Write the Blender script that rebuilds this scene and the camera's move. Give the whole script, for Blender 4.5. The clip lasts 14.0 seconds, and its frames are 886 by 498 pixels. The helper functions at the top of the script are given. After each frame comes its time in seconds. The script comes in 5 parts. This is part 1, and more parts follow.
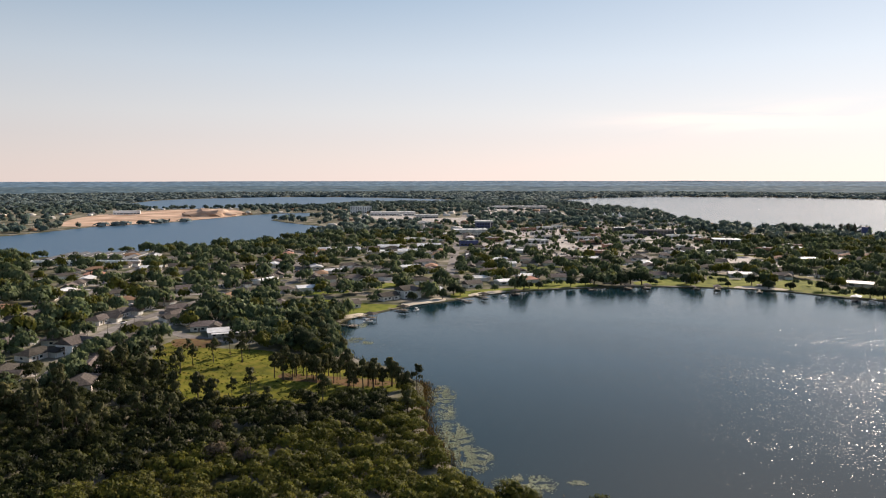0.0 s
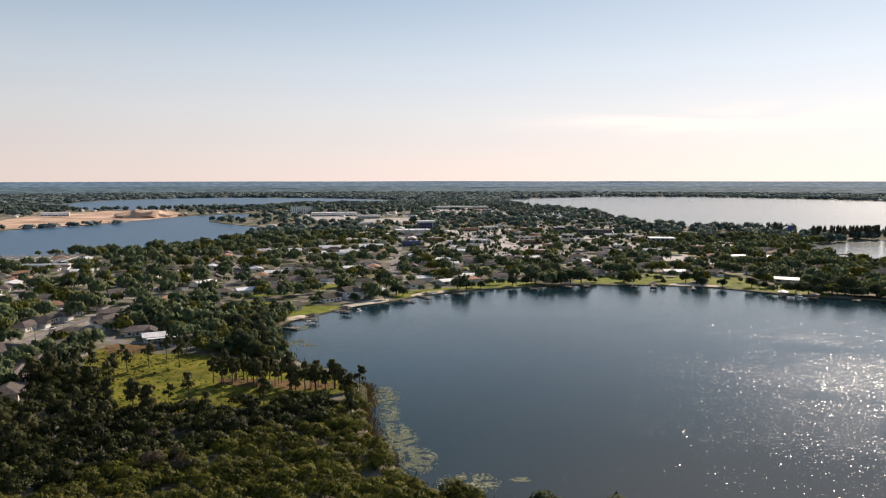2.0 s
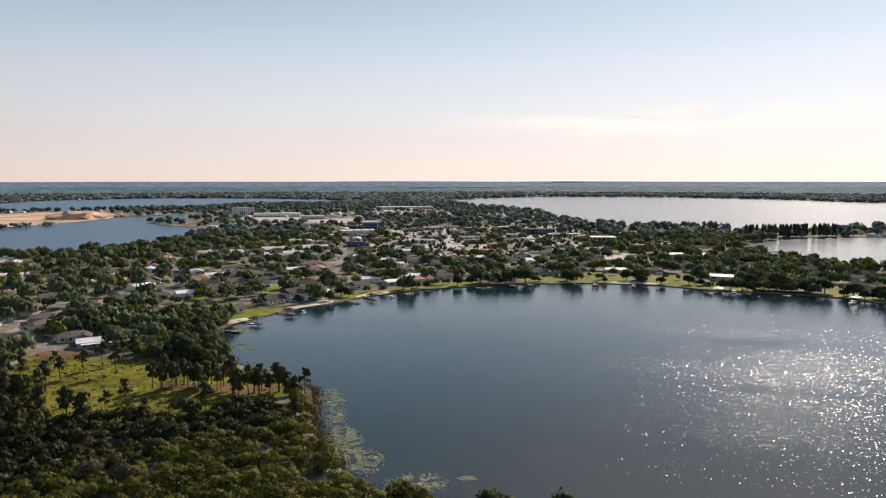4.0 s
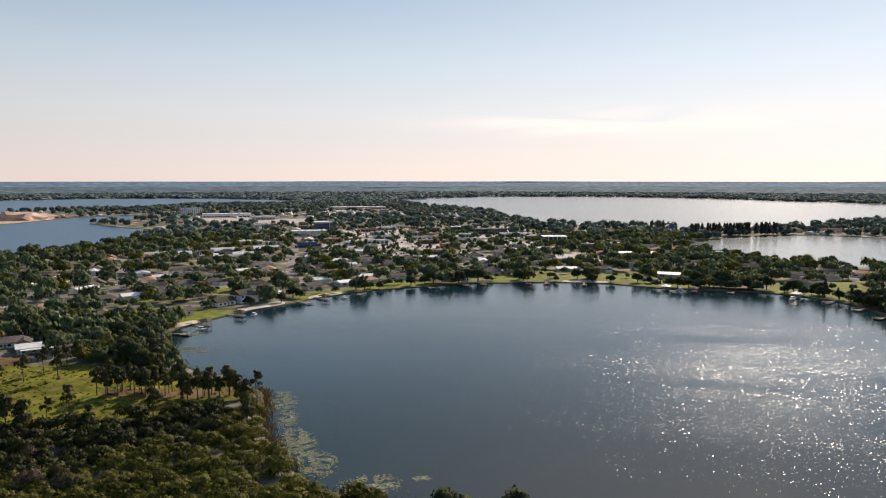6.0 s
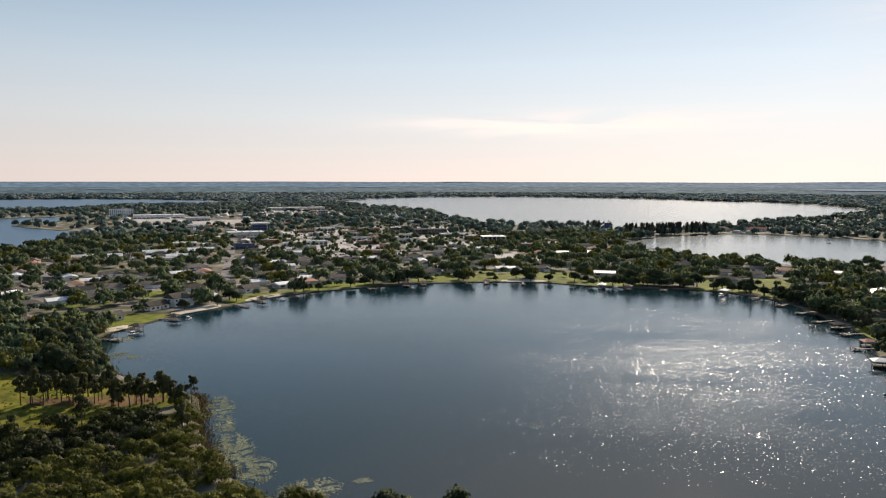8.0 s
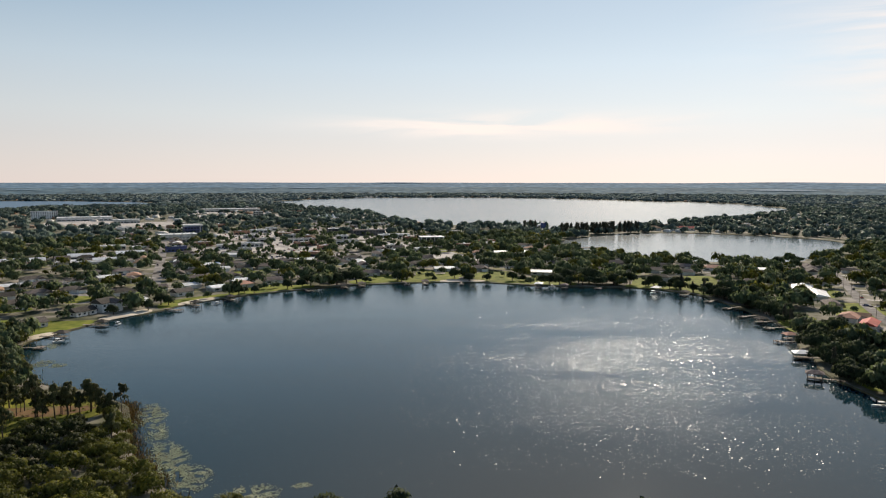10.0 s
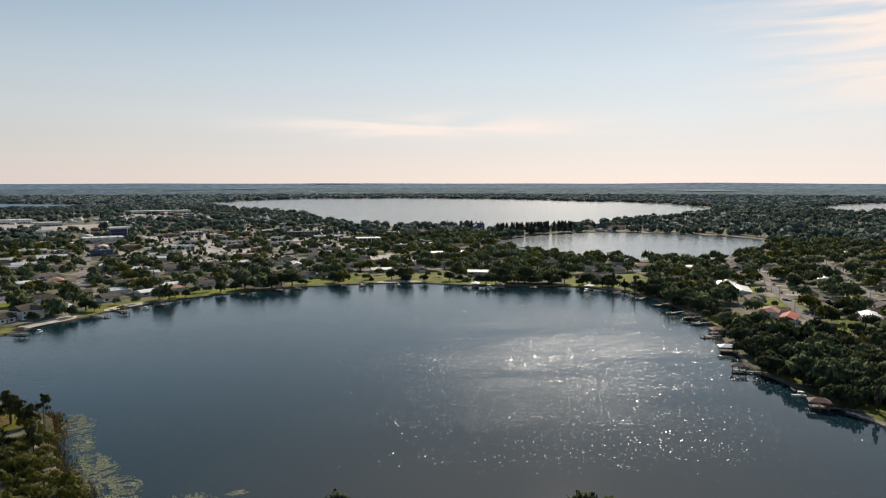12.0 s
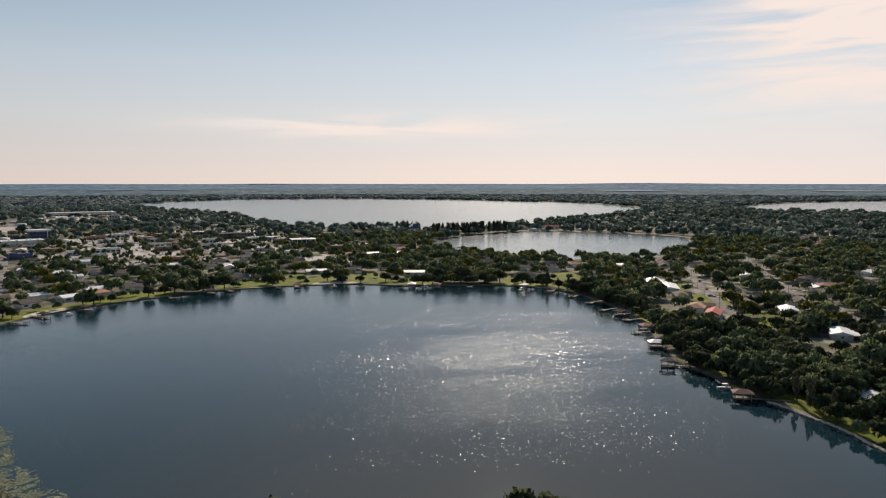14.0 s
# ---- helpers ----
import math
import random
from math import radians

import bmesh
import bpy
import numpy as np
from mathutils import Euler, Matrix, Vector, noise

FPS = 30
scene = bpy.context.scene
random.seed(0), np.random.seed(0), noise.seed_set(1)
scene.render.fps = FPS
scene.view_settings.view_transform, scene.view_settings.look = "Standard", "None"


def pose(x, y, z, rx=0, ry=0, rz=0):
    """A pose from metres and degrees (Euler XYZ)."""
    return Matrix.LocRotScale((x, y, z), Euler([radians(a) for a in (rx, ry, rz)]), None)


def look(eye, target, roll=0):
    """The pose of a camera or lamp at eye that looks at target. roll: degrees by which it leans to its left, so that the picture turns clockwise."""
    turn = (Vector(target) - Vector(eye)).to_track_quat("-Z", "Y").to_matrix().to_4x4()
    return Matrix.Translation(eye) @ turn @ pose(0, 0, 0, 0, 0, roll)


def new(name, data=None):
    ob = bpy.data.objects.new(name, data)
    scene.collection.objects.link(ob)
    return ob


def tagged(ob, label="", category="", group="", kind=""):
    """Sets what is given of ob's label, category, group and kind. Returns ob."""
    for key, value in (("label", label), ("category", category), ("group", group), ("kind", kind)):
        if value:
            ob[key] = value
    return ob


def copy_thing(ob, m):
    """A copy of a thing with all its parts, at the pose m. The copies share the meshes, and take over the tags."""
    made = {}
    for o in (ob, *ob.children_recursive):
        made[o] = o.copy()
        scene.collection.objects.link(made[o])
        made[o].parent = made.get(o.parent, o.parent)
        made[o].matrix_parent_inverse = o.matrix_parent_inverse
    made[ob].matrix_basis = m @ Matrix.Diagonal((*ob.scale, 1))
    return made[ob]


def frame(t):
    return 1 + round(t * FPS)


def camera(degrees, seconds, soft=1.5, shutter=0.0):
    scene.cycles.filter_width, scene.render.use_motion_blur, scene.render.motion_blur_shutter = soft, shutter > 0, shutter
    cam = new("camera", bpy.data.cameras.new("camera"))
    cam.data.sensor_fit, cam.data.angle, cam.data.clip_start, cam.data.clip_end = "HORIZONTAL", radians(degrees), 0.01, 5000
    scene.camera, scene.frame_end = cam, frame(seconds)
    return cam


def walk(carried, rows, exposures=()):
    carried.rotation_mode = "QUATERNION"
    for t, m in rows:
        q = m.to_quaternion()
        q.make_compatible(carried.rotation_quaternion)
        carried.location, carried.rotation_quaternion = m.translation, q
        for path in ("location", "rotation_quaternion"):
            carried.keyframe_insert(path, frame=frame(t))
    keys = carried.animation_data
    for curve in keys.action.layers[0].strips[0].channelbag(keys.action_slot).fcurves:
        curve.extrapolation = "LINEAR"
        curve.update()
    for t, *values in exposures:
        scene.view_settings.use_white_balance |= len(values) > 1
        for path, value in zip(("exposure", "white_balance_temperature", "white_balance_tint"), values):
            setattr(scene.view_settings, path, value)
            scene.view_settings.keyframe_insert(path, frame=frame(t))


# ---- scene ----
# The camera hovers and turns slowly to its right.
cam = camera(63.54, 14.0, soft=1.1)
EYE = 90.0
TURNS = [
    (0.0, 0.00, -5.65, 0.05), (0.5, 1.19, -5.63, 0.02), (1.0, 2.28, -5.63, 0.03), (1.5, 3.45, -5.63, 0.0),
    (2.0, 4.63, -5.63, 0.04), (2.5, 5.75, -5.63, 0.02), (3.0, 6.89, -5.63, 0.03), (5.5, 11.91, -5.61, -0.01),
    (6.0, 12.82, -5.62, -0.01), (6.5, 13.85, -5.60, -0.05), (7.0, 15.10, -5.60, -0.03), (7.5, 16.39, -5.58, -0.08),
    (8.0, 17.64, -5.58, -0.09), (10.5, 23.86, -5.51, -0.04), (11.0, 25.14, -5.50, -0.02), (11.5, 26.39, -5.47, 0.0),
    (12.0, 27.67, -5.46, 0.01), (12.5, 28.94, -5.42, 0.04), (13.0, 30.23, -5.43, 0.02), (13.5, 31.54, -5.42, 0.08),
    (14.0, 32.80, -5.43, 0.01),
]
walk(cam, [(t, pose(0, 0, EYE, 90 + pitch, roll, -yaw)) for t, yaw, pitch, roll in TURNS], [(0.0, 0.15, 6720, 16), (3.0, 0.12, 6720, 16), (7.0, 0.07, 6620, 14), (11.0, -0.10, 6500, 10), (14.0, -0.26, 6600, 13)])

# ---- sky and sun ----
SUN_AZ, SUN_EL = 38.0, 31.0
world = bpy.data.worlds.new("sky")
scene.world = world
world.use_nodes = True
wn, wl = world.node_tree.nodes, world.node_tree.links
wn.clear()
sky = wn.new("ShaderNodeTexSky")
sky.sky_type, sky.sun_disc = "NISHITA", False
sky.sun_elevation, sky.sun_rotation = radians(SUN_EL), radians(SUN_AZ)
sky.air_density, sky.dust_density, sky.ozone_density, sky.altitude = 1.0, 0.35, 1.5, 50


def node(kind, **values):
    n = wn.new(kind)
    for k, v in values.items():
        n.inputs[k].default_value = v
    return n


def calc(operation, a, b=0.0):
    n = wn.new("ShaderNodeMath")
    n.operation = operation
    for i, v in enumerate((a, b)):
        if isinstance(v, (int, float)):
            n.inputs[i].default_value = v
        else:
            wl.new(v, n.inputs[i])
    return n.outputs[0]


def bell(value, centre, width):
    d = calc("DIVIDE", calc("SUBTRACT", value, centre), width)
    return calc("POWER", 2.718, calc("MULTIPLY", calc("MULTIPLY", d, d), -1.0))


way = wn.new("ShaderNodeTexCoord").outputs["Generated"]
axes = wn.new("ShaderNodeSeparateXYZ")
wl.new(way, axes.inputs[0])
height = calc("MULTIPLY", calc("ARCSINE", axes.outputs["Z"]), 57.296)
bearing = calc("MULTIPLY", calc("ARCTAN2", axes.outputs["X"], axes.outputs["Y"]), 57.296)
# summer haze: a veil that thins upwards
veil = wn.new("ShaderNodeValToRGB")
stops = veil.color_ramp.elements
HAZE = ((0.0, (0.94, 0.83, 0.79)), (0.014, (0.90, 0.82, 0.79)), (0.034, (0.84, 0.81, 0.80)), (0.056, (0.80, 0.83, 0.84)), (0.098, (0.66, 0.77, 0.85)), (0.16, (0.385, 0.555, 0.715)), (0.22, (0.195, 0.335, 0.47)), (0.30, (0.122, 0.230, 0.355)), (0.5, (0.09, 0.16, 0.30)), (1.0, (0.065, 0.12, 0.24)))
stops[0].color, stops[1].color = (*HAZE[0][1], 1), (*HAZE[-1][1], 1)
for pos, col in HAZE[1:-1]:
    stops.new(pos).color = (*col, 1)
wl.new(calc("DIVIDE", height, 90.0), veil.inputs["Fac"])
lift = wn.new("ShaderNodeMixRGB")
lift.blend_type = "MULTIPLY"
lift.inputs["Fac"].default_value = 1.0
side = node("ShaderNodeMapRange", **{"From Min": -35.0, "From Max": 45.0, "To Min": 7.2, "To Max": 10.9})
wl.new(bearing, side.inputs["Value"])
wl.new(side.outputs["Result"], lift.inputs["Color2"])
wl.new(veil.outputs["Color"], lift.inputs["Color1"])
hazy = wn.new("ShaderNodeMixRGB")
hazy.inputs["Fac"].default_value = 0.9
wl.new(sky.outputs["Color"], hazy.inputs["Color1"])
wl.new(lift.outputs["Color"], hazy.inputs["Color2"])
# thin cirrus: a low streak and a brighter wisp further round
stretch = node("ShaderNodeMapping", Scale=(3.0, 3.0, 26.0))
wl.new(way, stretch.inputs["Vector"])
wisp = node("ShaderNodeTexNoise", Scale=1.7, Detail=7.0, Distortion=0.6)
wl.new(stretch.outputs["Vector"], wisp.inputs["Vector"])
streaks = node("ShaderNodeMapRange", **{"From Min": 0.33, "From Max": 0.62})
wl.new(wisp.outputs["Fac"], streaks.inputs["Value"])
low_streak = calc("MULTIPLY", bell(bearing, 28.0, 10.0), bell(height, 4.3, 0.8))
high_wisp = calc("MULTIPLY", bell(bearing, 62.0, 10.0), bell(height, 10.0, 5.5))
cover = calc("MULTIPLY", calc("ADD", calc("MULTIPLY", low_streak, 2.2), calc("MULTIPLY", high_wisp, 1.5)), streaks.outputs["Result"])
cloud = wn.new("ShaderNodeMixRGB")
cloud.inputs["Color2"].default_value = (10.8, 9.6, 8.8, 1)
wl.new(cover, cloud.inputs["Fac"])
wl.new(hazy.outputs["Color"], cloud.inputs["Color1"])
# warm glow of the haze round the sun
glow = calc("MULTIPLY", bell(bearing, SUN_AZ + 2.0, 35.0), bell(height, SUN_EL + 2.0, 13.0))
warm = wn.new("ShaderNodeMixRGB")
warm.inputs["Color2"].default_value = (14.0, 11.5, 9.8, 1)
wl.new(calc("MULTIPLY", glow, 1.0), warm.inputs["Fac"])
wl.new(cloud.outputs["Color"], warm.inputs["Color1"])
back = node("ShaderNodeBackground", Strength=0.10)
wo = wn.new("ShaderNodeOutputWorld")
wl.new(warm.outputs["Color"], back.inputs["Color"])
wl.new(back.outputs["Background"], wo.inputs["Surface"])

sun = new("sun", bpy.data.lights.new("sun", "SUN"))
sun.data.energy, sun.data.angle, sun.data.color = 5.0, radians(0.55), (1.0, 0.89, 0.73)
az, el = radians(SUN_AZ), radians(SUN_EL)
sun.matrix_world = look((500 * math.sin(az) * math.cos(el), 500 * math.cos(az) * math.cos(el), 500 * math.sin(el)), (0, 0, 0))


# ---- materials ----
def material(name, colours, scale=0.3, rough=0.8, bump=0.0, bump_scale=None, wide=0.02, tint=0.0, island=False, leaf=0.0, metal=0.0, glow=0.0):
    """Grain at one scale runs through the colours, a wider noise shifts the value; tint: how far each object or island differs."""
    m = bpy.data.materials.new(name)
    m.use_nodes = True
    n, l = m.node_tree.nodes, m.node_tree.links
    bsdf = n["Principled BSDF"]
    bsdf.inputs["Roughness"].default_value, bsdf.inputs["Metallic"].default_value = rough, metal
    if rough >= 0.9:
        bsdf.inputs["Specular IOR Level"].default_value = 0.12
    where = n.new("ShaderNodeNewGeometry")
    grain = n.new("ShaderNodeTexNoise")
    grain.inputs["Scale"].default_value, grain.inputs["Detail"].default_value = scale, 5
    l.new(where.outputs["Position"], grain.inputs["Vector"])
    ramp = n.new("ShaderNodeValToRGB")
    els = ramp.color_ramp.elements
    while len(els) < len(colours):
        els.new(0.5)
    for i, c in enumerate(colours):
        els[i].position = 0.32 + 0.36 * i / max(1, len(colours) - 1)
        els[i].color = (*c, 1)
    l.new(grain.outputs["Fac"], ramp.inputs["Fac"])
    broad = n.new("ShaderNodeTexNoise")
    broad.inputs["Scale"].default_value, broad.inputs["Detail"].default_value = wide, 3
    l.new(where.outputs["Position"], broad.inputs["Vector"])
    value = n.new("ShaderNodeMapRange")
    value.inputs["From Min"].default_value, value.inputs["From Max"].default_value = 0.3, 0.7
    value.inputs["To Min"].default_value, value.inputs["To Max"].default_value = 0.72, 1.28
    l.new(broad.outputs["Fac"], value.inputs["Value"])
    shade = n.new("ShaderNodeMixRGB")
    shade.blend_type = "MULTIPLY"
    shade.inputs["Fac"].default_value = 1
    l.new(ramp.outputs["Color"], shade.inputs["Color1"])
    l.new(value.outputs["Result"], shade.inputs["Color2"])
    colour = shade.outputs["Color"]
    if tint:
        if island:
            pick = where.outputs["Random Per Island"]
        else:
            pick = n.new("ShaderNodeObjectInfo").outputs["Random"]
        vary = n.new("ShaderNodeMapRange")
        vary.inputs["To Min"].default_value, vary.inputs["To Max"].default_value = 1 - tint, 1 + tint
        l.new(pick, vary.inputs["Value"])
        hue = n.new("ShaderNodeHueSaturation")
        hue_way = n.new("ShaderNodeMapRange")
        hue_way.inputs["To Min"].default_value, hue_way.inputs["To Max"].default_value = 0.5 + tint * 0.06, 0.5 - tint * 0.06
        l.new(pick, hue_way.inputs["Value"])
        l.new(hue_way.outputs["Result"], hue.inputs["Hue"])
        l.new(vary.outputs["Result"], hue.inputs["Value"])
        l.new(colour, hue.inputs["Color"])
        colour = hue.outputs["Color"]
    l.new(colour, bsdf.inputs["Base Color"])
    if glow:
        l.new(colour, bsdf.inputs["Emission Color"])
        bsdf.inputs["Emission Strength"].default_value = glow
    if bump:
        relief = n.new("ShaderNodeBump")
        relief.inputs["Strength"].default_value, relief.inputs["Distance"].default_value = 1.0, bump
        fine = n.new("ShaderNodeTexNoise")
        fine.inputs["Scale"].default_value, fine.inputs["Detail"].default_value = bump_scale or scale * 2, 4
        l.new(where.outputs["Position"], fine.inputs["Vector"])
        l.new(fine.outputs["Fac"], relief.inputs["Height"])
        l.new(relief.outputs["Normal"], bsdf.inputs["Normal"])
    if leaf:
        thin = n.new("ShaderNodeBsdfTranslucent")
        l.new(colour, thin.inputs["Color"])
        mix = n.new("ShaderNodeMixShader")
        mix.inputs["Fac"].default_value = leaf
        l.new(bsdf.outputs["BSDF"], mix.inputs[1])
        l.new(thin.outputs["BSDF"], mix.inputs[2])
        l.new(mix.outputs["Shader"], n["Material Output"].inputs["Surface"])
        bsdf.inputs["Specular IOR Level"].default_value = 0.15
        outward = n.new("ShaderNodeAttribute")
        outward.attribute_name = "leaf_normal"
        turned = n.new("ShaderNodeVectorTransform")
        turned.vector_type, turned.convert_from, turned.convert_to = "NORMAL", "OBJECT", "WORLD"
        l.new(outward.outputs["Vector"], turned.inputs["Vector"])
        l.new(turned.outputs["Vector"], bsdf.inputs["Normal"])
        l.new(turned.outputs["Vector"], thin.inputs["Normal"])
    return m


def water_material(name, colour, choppy, smooth=0.07, glitter=0.0):
    """Small waves under patchy wind: long crests, ruffled by gusts, calm in the lee of the near bank.
    glitter: the share of steep little wavelets, each a facet with a slope of its own."""
    m = bpy.data.materials.new(name)
    m.use_nodes = True
    n, l = m.node_tree.nodes, m.node_tree.links
    bsdf = n["Principled BSDF"]
    bsdf.inputs["Base Color"].default_value = (*colour, 1)
    bsdf.inputs["Roughness"].default_value = smooth
    bsdf.inputs["IOR"].default_value = 1.333
    where = n.new("ShaderNodeNewGeometry").outputs["Position"]

    def maths(operation, *values):
        k = n.new("ShaderNodeMath")
        k.operation = operation
        for i, v in enumerate(values):
            if isinstance(v, (int, float)):
                k.inputs[i].default_value = v
            else:
                l.new(v, k.inputs[i])
        return k.outputs[0]

    def ramp(value, a, b, c, d):
        k = n.new("ShaderNodeMapRange")
        for name_, v in (("From Min", a), ("From Max", b), ("To Min", c), ("To Max", d)):
            k.inputs[name_].default_value = v
        l.new(value, k.inputs["Value"])
        return k.outputs["Result"]

    def ripple(vector, scale, detail):
        k = n.new("ShaderNodeTexNoise")
        k.inputs["Scale"].default_value, k.inputs["Detail"].default_value = scale, detail
        l.new(vector, k.inputs["Vector"])
        return k.outputs["Fac"]

    def reach(point):
        k = n.new("ShaderNodeVectorMath")
        k.operation = "DISTANCE"
        k.inputs[1].default_value = point
        l.new(where, k.inputs[0])
        return k.outputs["Value"]

    wind = maths("MULTIPLY", ramp(ripple(where, 0.011, 4), 0.34, 0.62, 0.62, 1.0), ramp(reach((70, 60, 0)), 230, 480, 0.04, 1.0))
    last = None
    for scale, height in ((0.45, 0.15), (1.7, 0.06), (5.0, 0.02)):
        relief = n.new("ShaderNodeBump")
        l.new(maths("MULTIPLY", wind, height * choppy), relief.inputs["Distance"])
        l.new(ripple(where, scale, 2), relief.inputs["Height"])
        if last:
            l.new(last.outputs["Normal"], relief.inputs["Normal"])
        last = relief
    normal = last.outputs["Normal"]
    if glitter:
        place = n.new("ShaderNodeSeparateXYZ")
        l.new(where, place.inputs[0])
        px, py = place.outputs["X"], place.outputs["Y"]
        # gusts lie in long oblique bands
        band = n.new("ShaderNodeCombineXYZ")
        l.new(maths("ADD", maths("MULTIPLY", px, 1 / 120), maths("MULTIPLY", py, 1 / 260)), band.inputs[0])
        l.new(maths("ADD", maths("MULTIPLY", py, 1 / 52), maths("MULTIPLY", px, 1 / 130)), band.inputs[1])
        gusts = ramp(ripple(band.outputs[0], 1.0, 4), 0.38, 0.60, 0.06, 1.0)
        open_water = maths("MULTIPLY", ramp(reach((60, 60, 0)), 130, 280, 0.0, 1.0), ramp(reach((0, 0, 0)), 400, 525, 1.0, 0.05))
        share = maths("MULTIPLY", maths("MULTIPLY", gusts, open_water), glitter)
        # the wavelets are larger out where the wind has run over more water
        cells_of = []
        for scale in (3.8, 2.1):
            cell = n.new("ShaderNodeTexVoronoi")
            cell.voronoi_dimensions = "2D"
            cell.inputs["Scale"].default_value = scale
            l.new(where, cell.inputs["Vector"])
            cells_of.append(cell.outputs["Color"])
        pick = n.new("ShaderNodeMixRGB")
        l.new(maths("GREATER_THAN", maths("ADD", reach((0, 0, 0)), maths("MULTIPLY", ripple(where, 0.9, 2), 160.0)), 385.0), pick.inputs["Fac"])
        l.new(cells_of[0], pick.inputs["Color1"])
        l.new(cells_of[1], pick.inputs["Color2"])
        lots = []
        for seed in (0.0, 3.7):
            k = n.new("ShaderNodeVectorMath")
            k.operation = "ADD"
            k.inputs[1].default_value = (seed, seed * 1.3, seed * 0.7)
            l.new(pick.outputs["Color"], k.inputs[0])
            w = n.new("ShaderNodeTexWhiteNoise")
            w.noise_dimensions = "3D"
            l.new(k.outputs[0], w.inputs["Vector"])
            r = n.new("ShaderNodeSeparateColor")
            l.new(w.outputs["Color"], r.inputs[0])
            lots.append(r.outputs)
        steep = maths("LESS_THAN", lots[0][2], share)
        slope = n.new("ShaderNodeCombineXYZ")
        for i in (0, 1):
            l.new(maths("MULTIPLY", maths("MULTIPLY", maths("SUBTRACT", maths("ADD", lots[0][i], lots[1][i]), 1.0), 0.29), steep), slope.inputs[i])
        total = n.new("ShaderNodeVectorMath")
        total.operation = "ADD"
        l.new(normal, total.inputs[0])
        l.new(slope.outputs[0], total.inputs[1])
        unit = n.new("ShaderNodeVectorMath")
        unit.operation = "NORMALIZE"
        l.new(total.outputs[0], unit.inputs[0])
        normal = unit.outputs[0]
        l.new(ramp(steep, 0.0, 1.0, smooth, 0.26), bsdf.inputs["Roughness"])
    l.new(normal, bsdf.inputs["Normal"])
    return m


GRASS = material("lawn_grass", [(0.092, 0.115, 0.013), (0.150, 0.175, 0.020), (0.225, 0.215, 0.040)], 0.12, 0.9, 0.05, 3, 0.015)
MEADOW = material("rough_meadow", [(0.088, 0.095, 0.010), (0.155, 0.155, 0.016), (0.23, 0.19, 0.032)], 0.16, 0.95, 0.12, 2.0, 0.025)
GROUND = material("ground_cover", [(0.050, 0.060, 0.028), (0.110, 0.110, 0.065), (0.215, 0.195, 0.150), (0.37, 0.335, 0.285)], 0.05, 0.95, 0.1, 1.2, 0.006)
SAND = material("pale_sand", [(0.46, 0.40, 0.31), (0.56, 0.49, 0.39), (0.62, 0.55, 0.45)], 0.2, 0.95, 0.05, 2, 0.03)
EARTH = material("bare_earth", [(0.42, 0.27, 0.18), (0.52, 0.36, 0.26), (0.60, 0.45, 0.34)], 0.02, 0.95, 0.1, 0.5, 0.01)
YARD = material("dry_yard_grass", [(0.115, 0.125, 0.05), (0.19, 0.18, 0.085), (0.28, 0.245, 0.145)], 0.15, 0.95, 0.05, 2, 0.04, tint=0.25)
LITTER = material("leaf_litter", [(0.11, 0.065, 0.03), (0.17, 0.10, 0.05), (0.13, 0.11, 0.04)], 0.3, 0.95, 0.05, 3, 0.05)
MARSH = material("marsh_reed", [(0.19, 0.11, 0.033), (0.25, 0.15, 0.045), (0.18, 0.155, 0.045)], 0.4, 0.9, 0.2, 2, 0.05)
BANK = material("muddy_bank", [(0.06, 0.05, 0.028), (0.10, 0.085, 0.045), (0.06, 0.075, 0.02)], 0.3, 0.9, 0.05, 2, 0.05)
WATER = water_material("lake_water", (0.007, 0.028, 0.039), 0.70, 0.045, 0.23)
# outlying lakes: blue of the reflected sky painted into the base colours
WESTWATER = water_material("sky_tinted_ruffled_water", (0.038, 0.100, 0.175), 0.6, 0.36)
FARWATER = water_material("sky_tinted_calm_water", (0.045, 0.080, 0.100), 0.70, 0.165)
LEAF = material("oak_leaves", [(0.048, 0.070, 0.032), (0.090, 0.120, 0.053), (0.150, 0.178, 0.086)], 0.25, 0.75, wide=0.03, tint=0.2, island=True, leaf=0.09)
WILLOW = material("willow_leaves", [(0.062, 0.070, 0.012), (0.112, 0.120, 0.020), (0.175, 0.172, 0.040)], 0.12, 0.6, wide=0.05, tint=0.25, island=True, leaf=0.35)
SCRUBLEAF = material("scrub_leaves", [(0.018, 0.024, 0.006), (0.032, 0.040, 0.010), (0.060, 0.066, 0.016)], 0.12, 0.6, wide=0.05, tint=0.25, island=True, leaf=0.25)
# darkened copy of LEAF: the shade of backlit crowns is in its colour
SHADELEAF = material("shaded_oak_leaves", [(0.022, 0.032, 0.014), (0.038, 0.052, 0.022), (0.066, 0.080, 0.036)], 0.25, 0.85, wide=0.03, tint=0.2, island=True, leaf=0.06)
PINE = material("pine_needles", [(0.046, 0.052, 0.019), (0.080, 0.084, 0.030), (0.125, 0.118, 0.046)], 0.2, 0.6, wide=0.05, tint=0.25, island=True, leaf=0.2)
CYPRESS = material("cypress_needles", [(0.062, 0.060, 0.040), (0.100, 0.096, 0.064), (0.145, 0.135, 0.095)], 0.2, 0.7, wide=0.03, tint=0.25, island=True, leaf=0.25)
DRY = material("bare_twigs", [(0.11, 0.085, 0.06), (0.16, 0.13, 0.09)], 0.4, 0.8, tint=0.2, island=True, leaf=0.2)
# pale blue haze of distance mixed into the leaf colour
HAZED_FARLEAF = material("hazed_far_leaves", [(0.098, 0.140, 0.142), (0.130, 0.172, 0.172), (0.17, 0.208, 0.195)], 0.012, 0.8, wide=0.004, tint=0.15, island=True, leaf=0.1)
